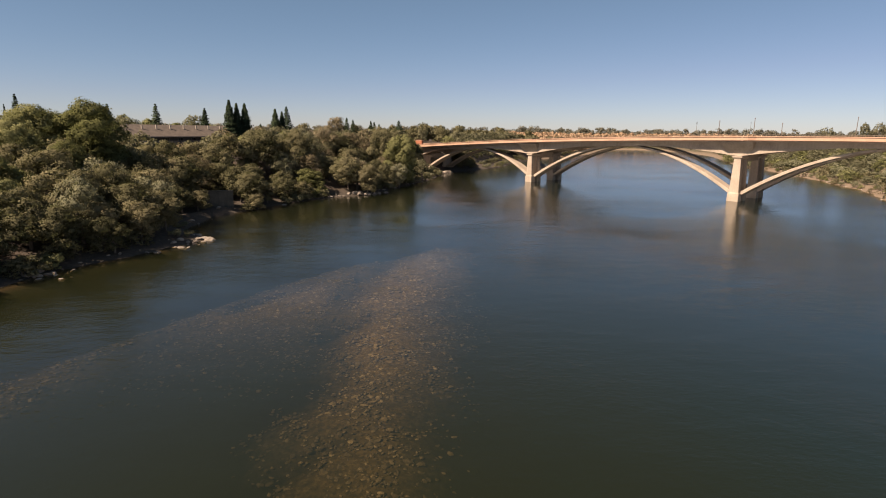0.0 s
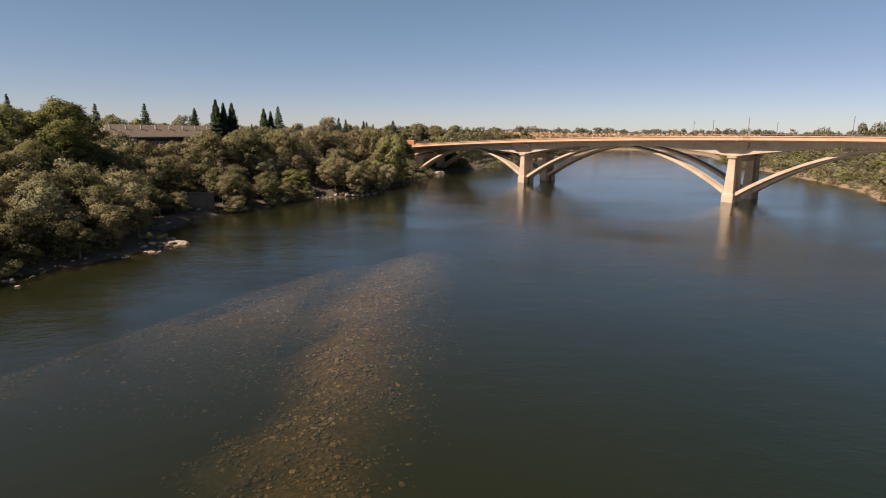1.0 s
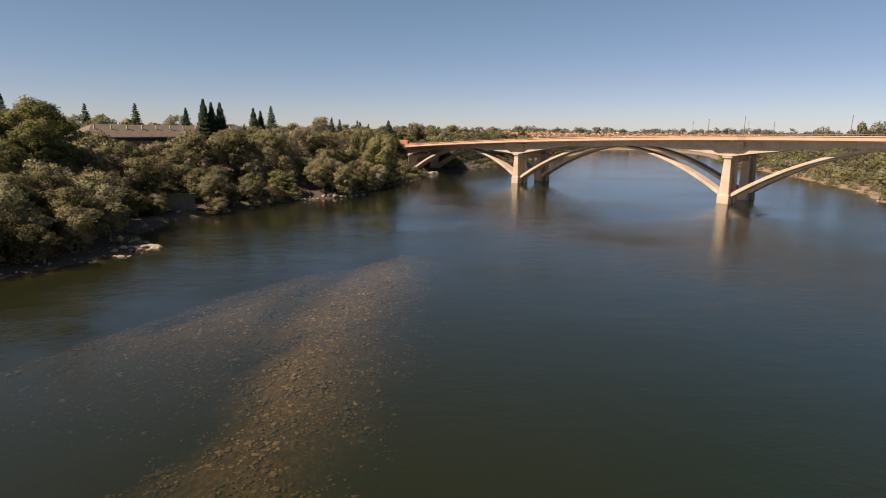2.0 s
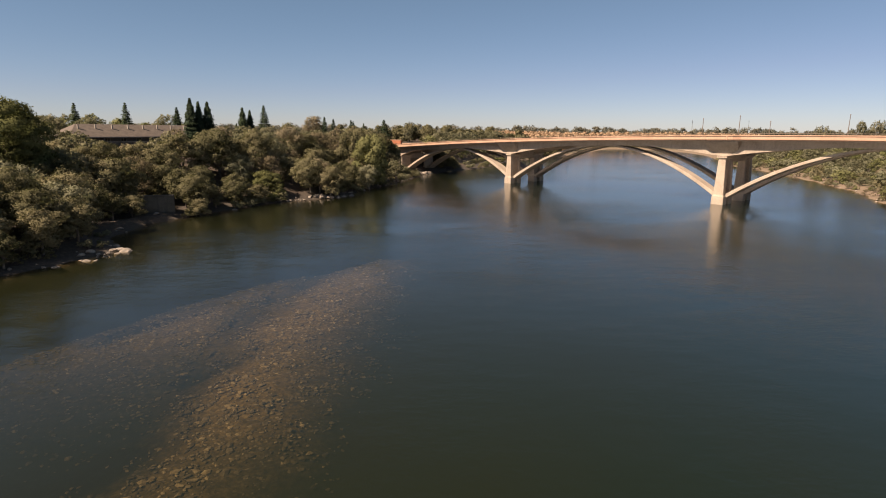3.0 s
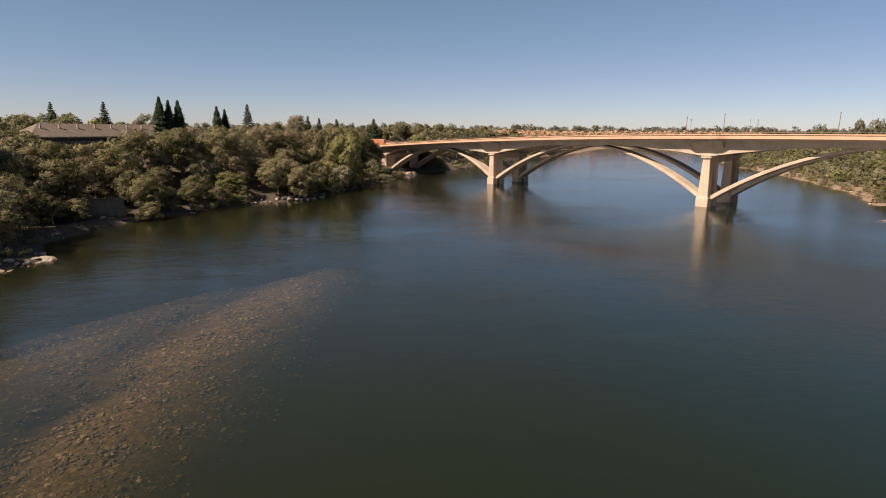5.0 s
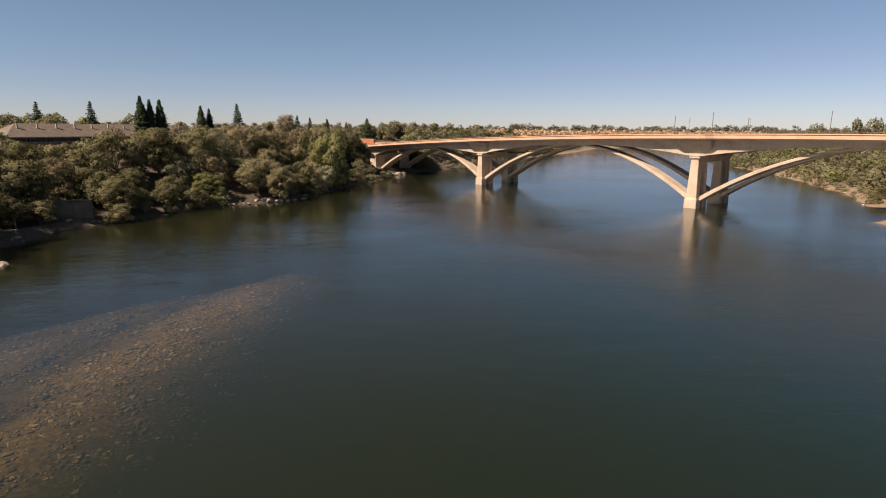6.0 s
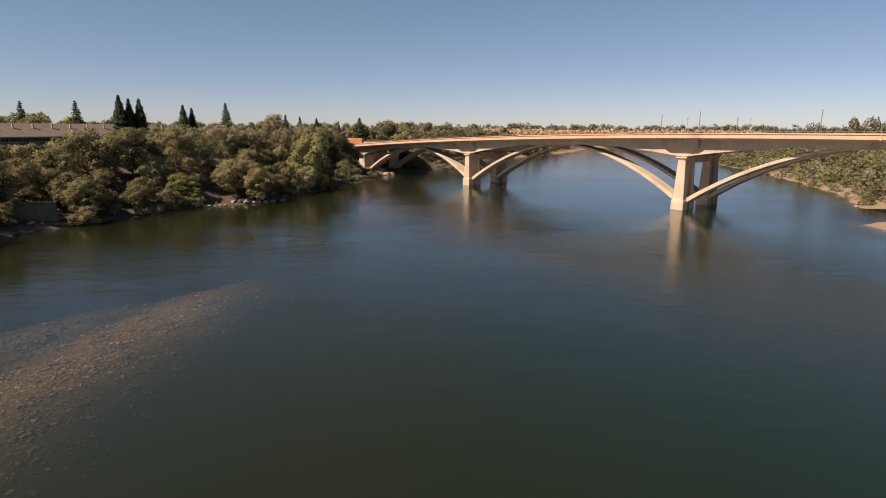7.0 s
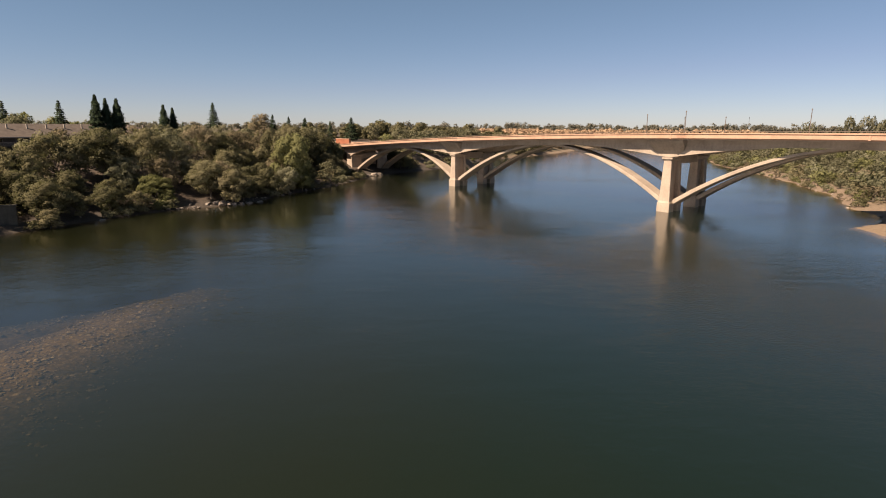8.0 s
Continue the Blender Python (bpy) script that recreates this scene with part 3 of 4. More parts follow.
def limb(bm, a, b, r0, r1, sides=6, bend=0.0, rng=None):
    a, b = Vector(a), Vector(b)
    w = (b - a).normalized()
    u = w.cross(Vector((0.3, 1, 0.1))).normalized()
    v = w.cross(u)
    side = (u * (rng.uniform(-1, 1) if rng is not None else 0) + v * (rng.uniform(-1, 1) if rng is not None else 0)) * bend
    rings = []
    for k in range(4):
        t = k / 3
        c = a.lerp(b, t) + side * math.sin(t * math.pi)
        r = r0 + (r1 - r0) * t
        rings.append([c + (u * math.cos(q) + v * math.sin(q)) * r for q in [6.2832 * i / sides for i in range(sides)]])
    loft(bm, rings)


def broadleaf(name, label, category, leaf, seed, height=10.0, radius=4.2, n=13, tufts=8, size=0.21, low=0.2, droop=0.2, cover=0.5, lean=0.12):
    """A tree with a forked trunk and a crown of lobes, each a heap of leaf tufts, with gaps between them."""
    rng = np.random.default_rng(seed)
    t = thing(name, label, category)
    lobes = []
    sway = rng.normal(0, lean, 2) * radius
    for i in range(n):
        q, h = i * 2.39996 + rng.uniform(-0.5, 0.5), low + (0.86 - low) * ((i + 0.5) / n) ** 0.9
        wide = math.sin(math.pi * min(1.0, 0.2 + 0.8 * (h - low) / (1 - low)) ** 0.85) ** 0.6
        d = radius * wide * rng.uniform(0.4, 0.86)
        lobes.append((d * math.cos(q) + sway[0] * h, d * math.sin(q) + sway[1] * h, h * height, radius * rng.uniform(0.26, 0.46)))
    lobes.append((sway[0] + rng.uniform(-0.4, 0.4), sway[1] + rng.uniform(-0.4, 0.4), height * 0.86, radius * 0.34))
    p, nr = tuft_points(tufts_of(lobes, tufts, rng), cover, size, rng)
    mpart("crown", leaf_mesh("crown", sprays(p, nr, size, rng, droop), leaf), t)
    bm = bmesh.new()
    fork = height * rng.uniform(0.22, 0.34)
    limb(bm, (0, 0, -0.8), (rng.uniform(-0.3, 0.3), rng.uniform(-0.3, 0.3), fork), height * 0.030, height * 0.021, 7, 0.15, rng)
    for x, y, z, r in lobes[1::2]:
        limb(bm, (0, 0, fork * rng.uniform(0.7, 1.0)), (x * 0.9, y * 0.9, z), height * 0.014, height * 0.004, 5, 0.5, rng)
    part("trunk", bm, BARK, t)
    return t


def bush(name, label, leaf, seed, height=4.0, radius=2.8, n=9, tufts=7, size=0.18, cover=0.5):
    rng = np.random.default_rng(seed)
    t = thing(name, label, "bush")
    lobes = []
    for i in range(n):
        q, h = i * 2.39996 + rng.uniform(-0.5, 0.5), rng.uniform(0.1, 0.7)
        d = radius * (1 - h * 0.7) * rng.uniform(0.25, 0.85)
        lobes.append((d * math.cos(q), d * math.sin(q), h * height, radius * rng.uniform(0.24, 0.42)))
    p, nr = tuft_points(tufts_of(lobes, tufts, rng), cover, size, rng)
    mpart("foliage", leaf_mesh("foliage", sprays(p, nr, size, rng, 0.4), leaf), t)
    bm = bmesh.new()
    for x, y, z, r in lobes[::3]:
        limb(bm, (x * 0.15, y * 0.15, -0.5), (x * 0.9, y * 0.9, z), 0.09, 0.02, 5, 0.3, rng)
    part("trunk", bm, BARK, t)
    return t


def conifer(name, label, leaf, seed, height=18.0, radius=2.6, tiers=34, per=60, size=0.5, power=0.8, gap=0.0):
    """A spire: whorls of short boughs round a straight trunk."""
    rng = np.random.default_rng(seed)
    t = thing(name, label, "conifer")
    pts, nrm = [], []
    for i in range(tiers):
        h = 0.06 + 0.92 * i / (tiers - 1)
        r = radius * (1 - h) ** power * rng.uniform(0.62, 1.18) + 0.12
        if h < 0.14:
            r *= 0.75
        k = int(per * (0.25 + (1 - h)))
        q = rng.uniform(0, 6.2832, k)
        if gap:
            q = np.round(q / 0.9) * 0.9 + i * 0.5 + rng.normal(0, 0.16, k)
        d = r * np.sqrt(rng.uniform(0.1, 1.0, k)) * rng.uniform(0.75, 1.12, k)
        z = h * height - d * 0.28 + rng.uniform(-0.5, 0.5, k) * height / tiers * (0.5 if gap else 1.0)
        pts.append(np.stack([d * np.cos(q), d * np.sin(q), z], -1))
        nrm.append(np.stack([np.cos(q), np.sin(q), np.full(k, 0.8)], -1))
    mpart("crown", leaf_mesh("crown", sprays(np.concatenate(pts), np.concatenate(nrm), size, rng, 0.5), leaf), t)
    bm = bmesh.new()
    limb(bm, (0, 0, -0.8), (0, 0, height * 0.96), height * 0.018, 0.04, 7)
    part("trunk", bm, BARK, t)
    return t


PARK = pose(0, -900, 0)
OAK, COTTON, WILLOW, PARCHED = (("oak_tree", "dense dark green oak on the river bank", "tree", LEAF_OAK), ("cottonwood_tree", "bright green cottonwood on the river bank", "tree", LEAF_BRIGHT),
                                ("willow_tree", "grey-green willow leaning over the shore", "tree", LEAF_WILLOW), ("dry_tree", "brownish half-dry tree on the river bank", "tree", LEAF_DRY))
OAKS = [broadleaf(*OAK, 11, 10, 4.4, 12, 11), broadleaf(*OAK, 12, 10, 5.0, 14, 11), broadleaf(*OAK, 13, 10, 4.0, 11, 11, 0.2, 0.15), broadleaf(*OAK, 17, 10, 4.6, 10, 12, 0.2, 0.12)]
COTTONS = [broadleaf(*COTTON, 21, 10, 4.0, 13, 11, 0.19), broadleaf(*COTTON, 22, 10, 4.4, 14, 11, 0.19, 0.13)]
WILLOWS = [broadleaf(*WILLOW, 31, 10, 4.6, 13, 11, 0.19, 0.10, 0.5, 0.42), broadleaf(*WILLOW, 32, 10, 4.2, 12, 11, 0.19, 0.10, 0.5, 0.42)]
DRY = [broadleaf(*PARCHED, 41, 10, 4.4, 12, 11, 0.17, 0.25, 0.3, 0.3), broadleaf(*PARCHED, 42, 10, 4.2, 12, 11, 0.17, 0.15, 0.3, 0.36)]
TALL = [broadleaf(*COTTON, 25, 18, 6.4, 22, 12, 0.23, 0.16), broadleaf(*COTTON, 26, 18, 6.0, 20, 12, 0.23, 0.2)]
# plainer trees for the ranks behind
BACK = ("bank_tree", "olive-green tree in the woods behind the shore", "tree", LEAF_BACK)
FAR_OAKS = [broadleaf(*BACK, 14, 10, 4.6, 10, 8, 0.33, 0.25, 0.2, 0.36), broadleaf(*BACK, 15, 10, 4.2, 10, 8, 0.33, 0.25, 0.2, 0.36), broadleaf(*BACK, 16, 10, 4.4, 9, 8, 0.33, 0.3, 0.2, 0.36)]
FAR_MIX = [broadleaf(*COTTON, 24, 10, 4.2, 10, 8, 0.33, 0.25, 0.2, 0.36), broadleaf(*WILLOW, 34, 10, 4.4, 10, 8, 0.33, 0.25, 0.2, 0.36), broadleaf(*PARCHED, 44, 10, 4.2, 9, 8, 0.3, 0.25, 0.2, 0.36)]
BUSHES = [bush("bush", "grey-green willow bush at the water's edge", LEAF_WILLOW, 51), bush("bush", "dark green bush on the bank", LEAF_OAK, 52),
          bush("bush", "bright green bush on the bank", LEAF_BRIGHT, 53), bush("bush", "brownish dry bush on the bank", LEAF_DRY, 54, cover=0.36)]
SCRUB = [bush("bush", "green willow scrub along the river", LEAF_WILLOW, 55, n=8, tufts=6, size=0.27, cover=0.42), bush("bush", "dark green scrub along the river", LEAF_OAK, 56, n=8, tufts=6, size=0.27, cover=0.42),
         bush("bush", "bright green scrub along the river", LEAF_BRIGHT, 57, n=8, tufts=6, size=0.27, cover=0.42), bush("bush", "brownish dry scrub along the river", LEAF_DRY, 58, n=8, tufts=6, size=0.27, cover=0.36)]
SPIRES = [conifer("cypress_tree", "tall dark spire-shaped conifer behind the bank", LEAF_CONIFER, 61, 18, 3.5, 40, 230, 0.34),
          conifer("cypress_tree", "tall dark spire-shaped conifer behind the bank", LEAF_CONIFER, 62, 18, 3.0, 40, 210, 0.34)]
PINES = [conifer("pine_tree", "dark layered conifer with open boughs", LEAF_CONIFER, 71, 18, 4.0, 24, 150, 0.4, 0.85, 1.0)]
used = set()


def in_sight(x, y):
    """Whether a place can come into view or throw its shade into it."""
    return y > 30 and x / y > -1.22 and (y < 40 or (x - 34) / (y - 27) < 0.98)


def plant(proto, x, y, height, spread=1.0, nominal=10.0, turn=None):
    """The prototype itself at its first call, then copies of it."""
    z = float(land(x, y))
    k = height / nominal
    m = pose(x, y, z - 0.1, 0, 0, RNG.uniform(0, 360) if turn is None else turn) @ Matrix.Diagonal((k * spread, k * spread, k, 1))
    if proto.name not in used:
        used.add(proto.name)
        proto.matrix_world = m
        return proto
    c = copy_thing(proto, pose(0, 0, 0))
    c.matrix_world = m
    return c


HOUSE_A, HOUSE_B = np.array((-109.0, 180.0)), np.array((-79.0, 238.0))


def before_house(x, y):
    """Whether a place on the river slope lies in the camera's view of the long house, where trees stay low."""
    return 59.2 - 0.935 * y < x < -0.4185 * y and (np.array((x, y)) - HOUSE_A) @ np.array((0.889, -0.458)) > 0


def pick(options):
    r, total = RNG.uniform(), 0.0
    for weight, protos in options:
        total += weight
        if r <= total:
            return protos[int(RNG.integers(len(protos)))]
    return options[-1][1][0]


BR_INV = BRIDGE.inverted()


def near_bridge(x, y, pad=5.0):
    p = BR_INV @ Vector((x, y, 0))
    return -2.4 - pad < p.y < WIDE + 2.4 + min(pad, 2.0) and p.x > -215


def clearing(x, y):
    """Beach, old wall and path on the first bank."""
    return (110 < y < 136 and x > left_bank(y) - 6) or (x > left_bank(y) - 3 and 82 < y < 104)


def left_forest():
    """Ranks of trees up the first bank: large domes with dark gaps between them, brush at their feet."""
    rank = 0
    for m, gap in ((2.6, 7.0), (9.0, 7.2), (16.5, 7.8), (25.0, 8.2), (34.5, 9.0), (45.0, 10.5), (56.0, 12.0)):
        rank += 1
        y = 28.0 + 3.4 * (rank % 2)
        while y < (420 if m < 30 else 300):
            x, yy = float(left_bank(y)) - m + RNG.uniform(-1.8, 1.8), y + RNG.uniform(-2.2, 2.2)
            y += gap * (1.0 if y < 260 else 1.25) * RNG.uniform(0.8, 1.2)
            z = float(land(x, yy))
            if not in_sight(x, yy) or z < 0.02 or near_bridge(x, yy) or clearing(x, yy) or (rank == 1 and yy < 112) or (x + 18) ** 2 + (yy - 269) ** 2 < 90:
                continue
            if ((x + 61) / 9) ** 2 + ((yy - 131) / 9) ** 2 < 1 or ((x + 33) / 4.5) ** 2 + ((yy - 168) / 6.5) ** 2 < 1:
                continue
            if np.abs((np.array((x, yy)) - (HOUSE_A + HOUSE_B) / 2) @ np.array((0.889, -0.458))) < 11 and 172 < yy < 246 and x < -70:
                continue
            cap = 20.6 + 2.2 * RNG.uniform(-1, 0.6)
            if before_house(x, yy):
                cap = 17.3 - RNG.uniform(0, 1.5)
            elif x / yy < -0.56 and yy < 150:
                cap = 18.0 + RNG.uniform(-4.0, 0.8)
            tall = RNG.uniform(6.0, 9.5) if rank == 1 else RNG.uniform(7.5, 11.5) if rank < 4 else 15.0
            if rank < 3 and 150 < yy < 170:
                tall *= 0.75
            if yy > 226 and m < 12:
                tall = min(tall, 3.4)
            h = min((cap - z) * 0.95, tall)
            if h < 2.2:
                continue
            if h < 4.6:
                plant(pick([(0.3, BUSHES[:1]), (0.45, BUSHES[1:2]), (0.1, BUSHES[2:3]), (0.15, BUSHES[3:])]), x, yy, h, RNG.uniform(1.0, 1.4), 4.0)
            else:
                near = yy < 222 and rank < 5
                plant(pick([(0.66, OAKS), (0.2, COTTONS), (0.14, WILLOWS)] if yy < 124 else [(0.72, OAKS), (0.04, COTTONS), (0.1, WILLOWS), (0.14, DRY)] if near else [(0.65, FAR_OAKS), (0.35, FAR_MIX)]), x, yy, h, RNG.uniform(0.95, 1.2) * (1.25 if h < 7 else 1.0))
    for _ in range(95):
        yy = RNG.uniform(58, 262)
        x = float(left_bank(yy)) - RNG.uniform(0.2, 5.5)
        if in_sight(x, yy) and not clearing(x, yy) and not near_bridge(x, yy, 1.0) and land(x, yy) > 0.02 and not 166 < yy < 178:
            plant(pick([(0.3, BUSHES[:1]), (0.5, BUSHES[1:2]), (0.08, BUSHES[2:3]), (0.12, BUSHES[3:])]), x, yy, RNG.uniform(1.2, 3.4), RNG.uniform(0.9, 1.4), 4.0)


left_forest()
for x, y, h in ((-10.5, 259, 4.6), (-9, 251, 4.6), (-7.5, 244, 3.8), (-12, 268, 4.0), (-5, 255, 2.6), (-9, 238, 4.4), (-11, 231, 4.6)):
    plant(BUSHES[1], x, y, h, 1.2, 4.0)
# the trees that stand out on the first bank
plant(TALL[0], -77.0, 121, 20.0, 1.12, 18.0)
plant(TALL[1], -85, 113, 17.0, 1.1, 18.0)
# added behind the first cottonwood to throw shade on the hollow
plant(TALL[1], -84, 131, 16.0, 1.0, 18.0, 30)
plant(TALL[0], -80, 103, 13.5, 1.0, 18.0, 140)
plant(TALL[1], -72, 106, 12.5, 0.95, 18.0, 60)
plant(TALL[1], -73, 84, 11.0, 1.0, 18.0, 200)
plant(WILLOWS[0], -66, 104.5, 10.5, 1.0)
plant(BUSHES[0], -60.0, 113.5, 5.6, 0.85, 4.0)
plant(BUSHES[0], -60, 87, 4.4, 1.1, 4.0)
for x, y, h in ((-57.5, 79, 7.5), (-55.5, 87, 7.0), (-53.8, 95.5, 7.0), (-57, 101.5, 8.0), (-61.5, 73, 8.0), (-62, 94, 9.0), (-51.5, 91, 7.0), (-51.5, 99.5, 7.5), (-52, 84, 6.0), (-60, 66.5, 7.0)):
    plant(OAKS[int(RNG.integers(4))], x, y, h, 1.1)
plant(COTTONS[1], -15.8, 203, 17.5, 0.82)
plant(OAKS[2], -28.5, 240, 15.5, 0.7)
plant(OAKS[0], -11.8, 253, 12.5, 0.6)
plant(DRY[1], -55, 297, 15.0, 0.95)
plant(DRY[0], -27.5, 176.5, 10.5, 0.95)
for x, y, h in ((-64.5, 126, 12.0), (-58.5, 121.5, 6.5), (-56.8, 125.5, 4.8), (-61.8, 128.6, 11.5), (-68, 121, 11.0), (-76, 141, 8.0), (-71, 146, 8.5), (-82, 133, 8.0), (-65, 150, 9.0), (-85, 146, 7.0), (-58, 144, 8.5), (-49.6, 139.5, 8.5), (-52.5, 142, 9.5), (-47.2, 137.0, 4.2), (-19, 248, 15.0), (-24, 241, 15.5), (-16.5, 256, 9.0), (-13.5, 243, 9.0), (-15.0, 252, 13.0), (-17, 264, 4.6)):
    plant(OAKS[int(RNG.integers(4))], x, y, h, 1.1 if h > 5 else 1.5)
plant(OAKS[0], -23.5, 209, 17.5, 0.55)
for x, y, h, k in ((-77.6, 205.2, 18.6, 0), (-75.8, 207.5, 17.6, 1), (-73.6, 209.8, 17.8, 0), (-67.5, 227.5, 16.6, 0), (-65.5, 230, 15.8, 1)):
    plant(SPIRES[k], x, y, h, 1.25, 18.0)
for x, y, h in ((-87.5, 318, 20.8), (-44, 398, 12.5), (-144, 284, 20.2), (-122, 290, 18.5), (-125, 296, 17.0), (-163, 275, 19.5), (-50, 296, 14.5), (-60, 300, 12.5), (-52, 330, 14.0), (-36, 300, 13.0), (-40, 318, 13.5), (-100, 310, 11.0)):
    plant(PINES[0], x, y, h, 1.5, 18.0)
plant(PINES[0], -30, 399, 15.2, 2.4, 18.0)
plant(FAR_OAKS[0], 16, 422, 12.5, 0.9)
plant(FAR_OAKS[1], -12, 380, 11.5, 0.9)
plant(PINES[0], -380, 506, 37.0, 1.25, 18.0)
plant(PINES[0], -390, 505, 28.0, 0.8, 18.0)
for x, y, h in ((-150, 262, 10.0), (-160, 255, 13.5), (-172, 250, 14.0), (-185, 262, 15.0), (-176, 290, 14.5), (-128, 262, 8.5), (-195, 235, 13.0), (-205, 250, 15.0), (-215, 220, 15.0), (-140, 280, 9.5), (-131, 297, 15.0), (-33, 262, 12.0), (-165, 232, 14.0), (-178, 245, 15.5), (-190, 222, 15.0), (-132, 250, 9.0), (-230, 240, 16.0), (-170, 210, 13.5)):
    plant(FAR_OAKS[int(RNG.integers(3))], x, y, h, 1.0)

# low trees in the shade behind the bridge's left end
for lx, ly, h in ((-152, 25, 9.0), (-148, 27, 8.5), (-144, 25, 8.0), (-141, 28, 7.0), (-146, 31, 6.5), (-151, 32, 7.5), (-139, 25.5, 8.5), (-156, 28, 9.0), (-136, 25.5, 8.0), (-137.5, 24, 9.0), (-134.5, 25, 8.0), (-132.5, 24.5, 7.0), (-140, 24, 9.0), (-142, 33, 6.0)):
    q = BRIDGE @ Vector((lx, ly, 0))
    if float(land(q.x, q.y)) > 0.02:
        plant(OAKS[int(RNG.integers(4))], q.x, q.y, h, 1.2)

for x, y, h in ((-64, 137, 4.2), (-67, 142, 4.6), (-57, 139, 3.4), (-60, 143, 4.0), (-72, 134, 4.8), (-75, 140, 5.0), (-64, 133, 3.2)):
    plant(BUSHES[1], x, y, h, 1.25, 4.0)
# the ranks behind the long house
for _ in range(30):
    x, y = -215 + 105 * RNG.uniform(), 250 + 55 * RNG.uniform()
    plant(pick([(0.5, FAR_OAKS), (0.5, FAR_MIX[:2])]), x, y, RNG.uniform(11.5, 15.5) * (1.0 if x < -140 else 0.72), 0.9)


def right_scrub():
    y = 20.0
    while y < 430:
        m = (9.0 if y < 170 else 0.8) + RNG.uniform(0, 2)
        while m < 58:
            x, yy = float(right_bank(y)) + m + RNG.uniform(-2, 2), y + RNG.uniform(-2.5, 2.5)
            row, m = m, m + (4.5 if m < 24 else 7.5)
            if near_bridge(x, yy, 2.0) or not in_sight(x, yy):
                continue
            if y < 100 and RNG.uniform() < 0.6:
                continue
            if row < 22:
                plant(pick([(0.4, SCRUB[:1]), (0.24, SCRUB[1:2]), (0.24, SCRUB[2:3]), (0.12, SCRUB[3:])]), x, yy, (2.6 + 4.6 * RNG.uniform() ** 1.7) * (0.7 if row < 6 else 1.0), RNG.uniform(0.85, 1.3), 4.0)
            else:
                h = RNG.uniform(6.0, 10.5)
                plant(pick([(0.5, FAR_OAKS), (0.5, FAR_MIX[:2])]), x, yy, h, RNG.uniform(0.9, 1.2))
        y += 6.6


right_scrub()
for x, y, h, sp in ((217, 312, 21.5, 0.5), (223, 293, 23.5, 0.45), (232, 292, 23.5, 0.5), (246, 300, 22.0, 0.55), (262, 315, 22.0, 0.6), (300, 350, 18.0, 0.8), (330, 360, 18.0, 0.9)):
    plant(FAR_OAKS[int(RNG.integers(2))], x, y, h, sp)


# ---- far woods and golden brush ----
def far_woods(name, label, leaf, places, seed, size=1.3, per=12):
    rng = np.random.default_rng(seed)
    clumps = []
    for x, y, h, r in places:
        z = float(land(x, y))
        for i in range(7):
            q, u = rng.uniform(0, 6.28), rng.uniform(0.15, 0.9)
            d = r * (1 - u * 0.6) * rng.uniform(0.2, 1.0)
            clumps.append((x + d * math.cos(q), y + d * math.sin(q), z + u * h, r * rng.uniform(0.35, 0.55)))
    p, nr = crown_points(clumps, per, rng)
    ob = new(name, leaf_mesh(name, sprays(p, nr, size, rng, 0.2), leaf))
    return tagged(ob, label, "woods", kind="stuff")


def scatter_far(count, seed, y0, y1, kind):
    rng = np.random.default_rng(seed)
    out = []
    while len(out) < count:
        y = rng.uniform(y0, y1)
        if kind == "left":
            x = float(left_bank(min(y, 640))) - 4 - abs(rng.normal(0, 1)) * (60 + (y - y0) * 0.4)
        elif kind == "right":
            x = float(right_bank(min(y, 640))) + 8 + abs(rng.normal(0, 1)) * (70 + (y - y0) * 0.4)
        else:
            x = rng.uniform(-0.75, 0.95) * y
        if abs((x - (-100)) * 0.87 - (y - 208) * 0.49) < 14 and y < 245:
            continue
        if x > left_bank(y) - 3 and x < right_bank(y) + 4 and y < 700:
            continue
        h = 5.5 + 7.5 * rng.uniform() ** 1.8 if kind != "sky" else 8.5 + 8.5 * rng.uniform() ** 2.6
        out.append((x, y, h, h * rng.uniform(0.34, 0.5) if kind != "sky" else h * rng.uniform(0.3, 0.62)))
    return out


far_woods("far_woods", "dark green woods along the far left bank", LEAF_OAK, scatter_far(260, 5, 400, 480, "left"), 6, 0.8, 12)
far_woods("far_woods", "green woods along the far right bank", LEAF_WILLOW, scatter_far(240, 8, 430, 640, "right"), 9, 0.9, 10)
far_woods("distant_woods", "hazy line of distant trees on the horizon", LEAF_HAZED, scatter_far(1700, 15, 760, 1300, "sky"), 16, 1.3, 2)


def levee_row(n, seed, y0, y1, low, high):
    rng = np.random.default_rng(seed)
    out = []
    for _ in range(n):
        h = low + (high - low) * rng.uniform() ** 1.5
        out.append((rng.uniform(70, 420), rng.uniform(y0, y1), h, h * rng.uniform(0.5, 0.8)))
    return out


def left_gold():
    rng = np.random.default_rng(33)
    out = []
    for _ in range(330):
        y = rng.uniform(482, 690)
        h = 4.5 + 3.8 * rng.uniform() ** 1.5
        out.append((float(left_bank(y)) - 12 - 55 * rng.uniform(), y, h, h * rng.uniform(0.5, 0.8)))
    return out


far_woods("shore_brush", "dark green brush along the far shore", LEAF_OAK, levee_row(260, 4, 688, 696, 2.5, 5.0), 19, 0.9, 8)
far_woods("golden_brush", "sunlit golden dry brush on the far levee", LEAF_GOLD, levee_row(560, 3, 704, 734, 5.4, 8.2) + left_gold(), 18, 1.0, 4)


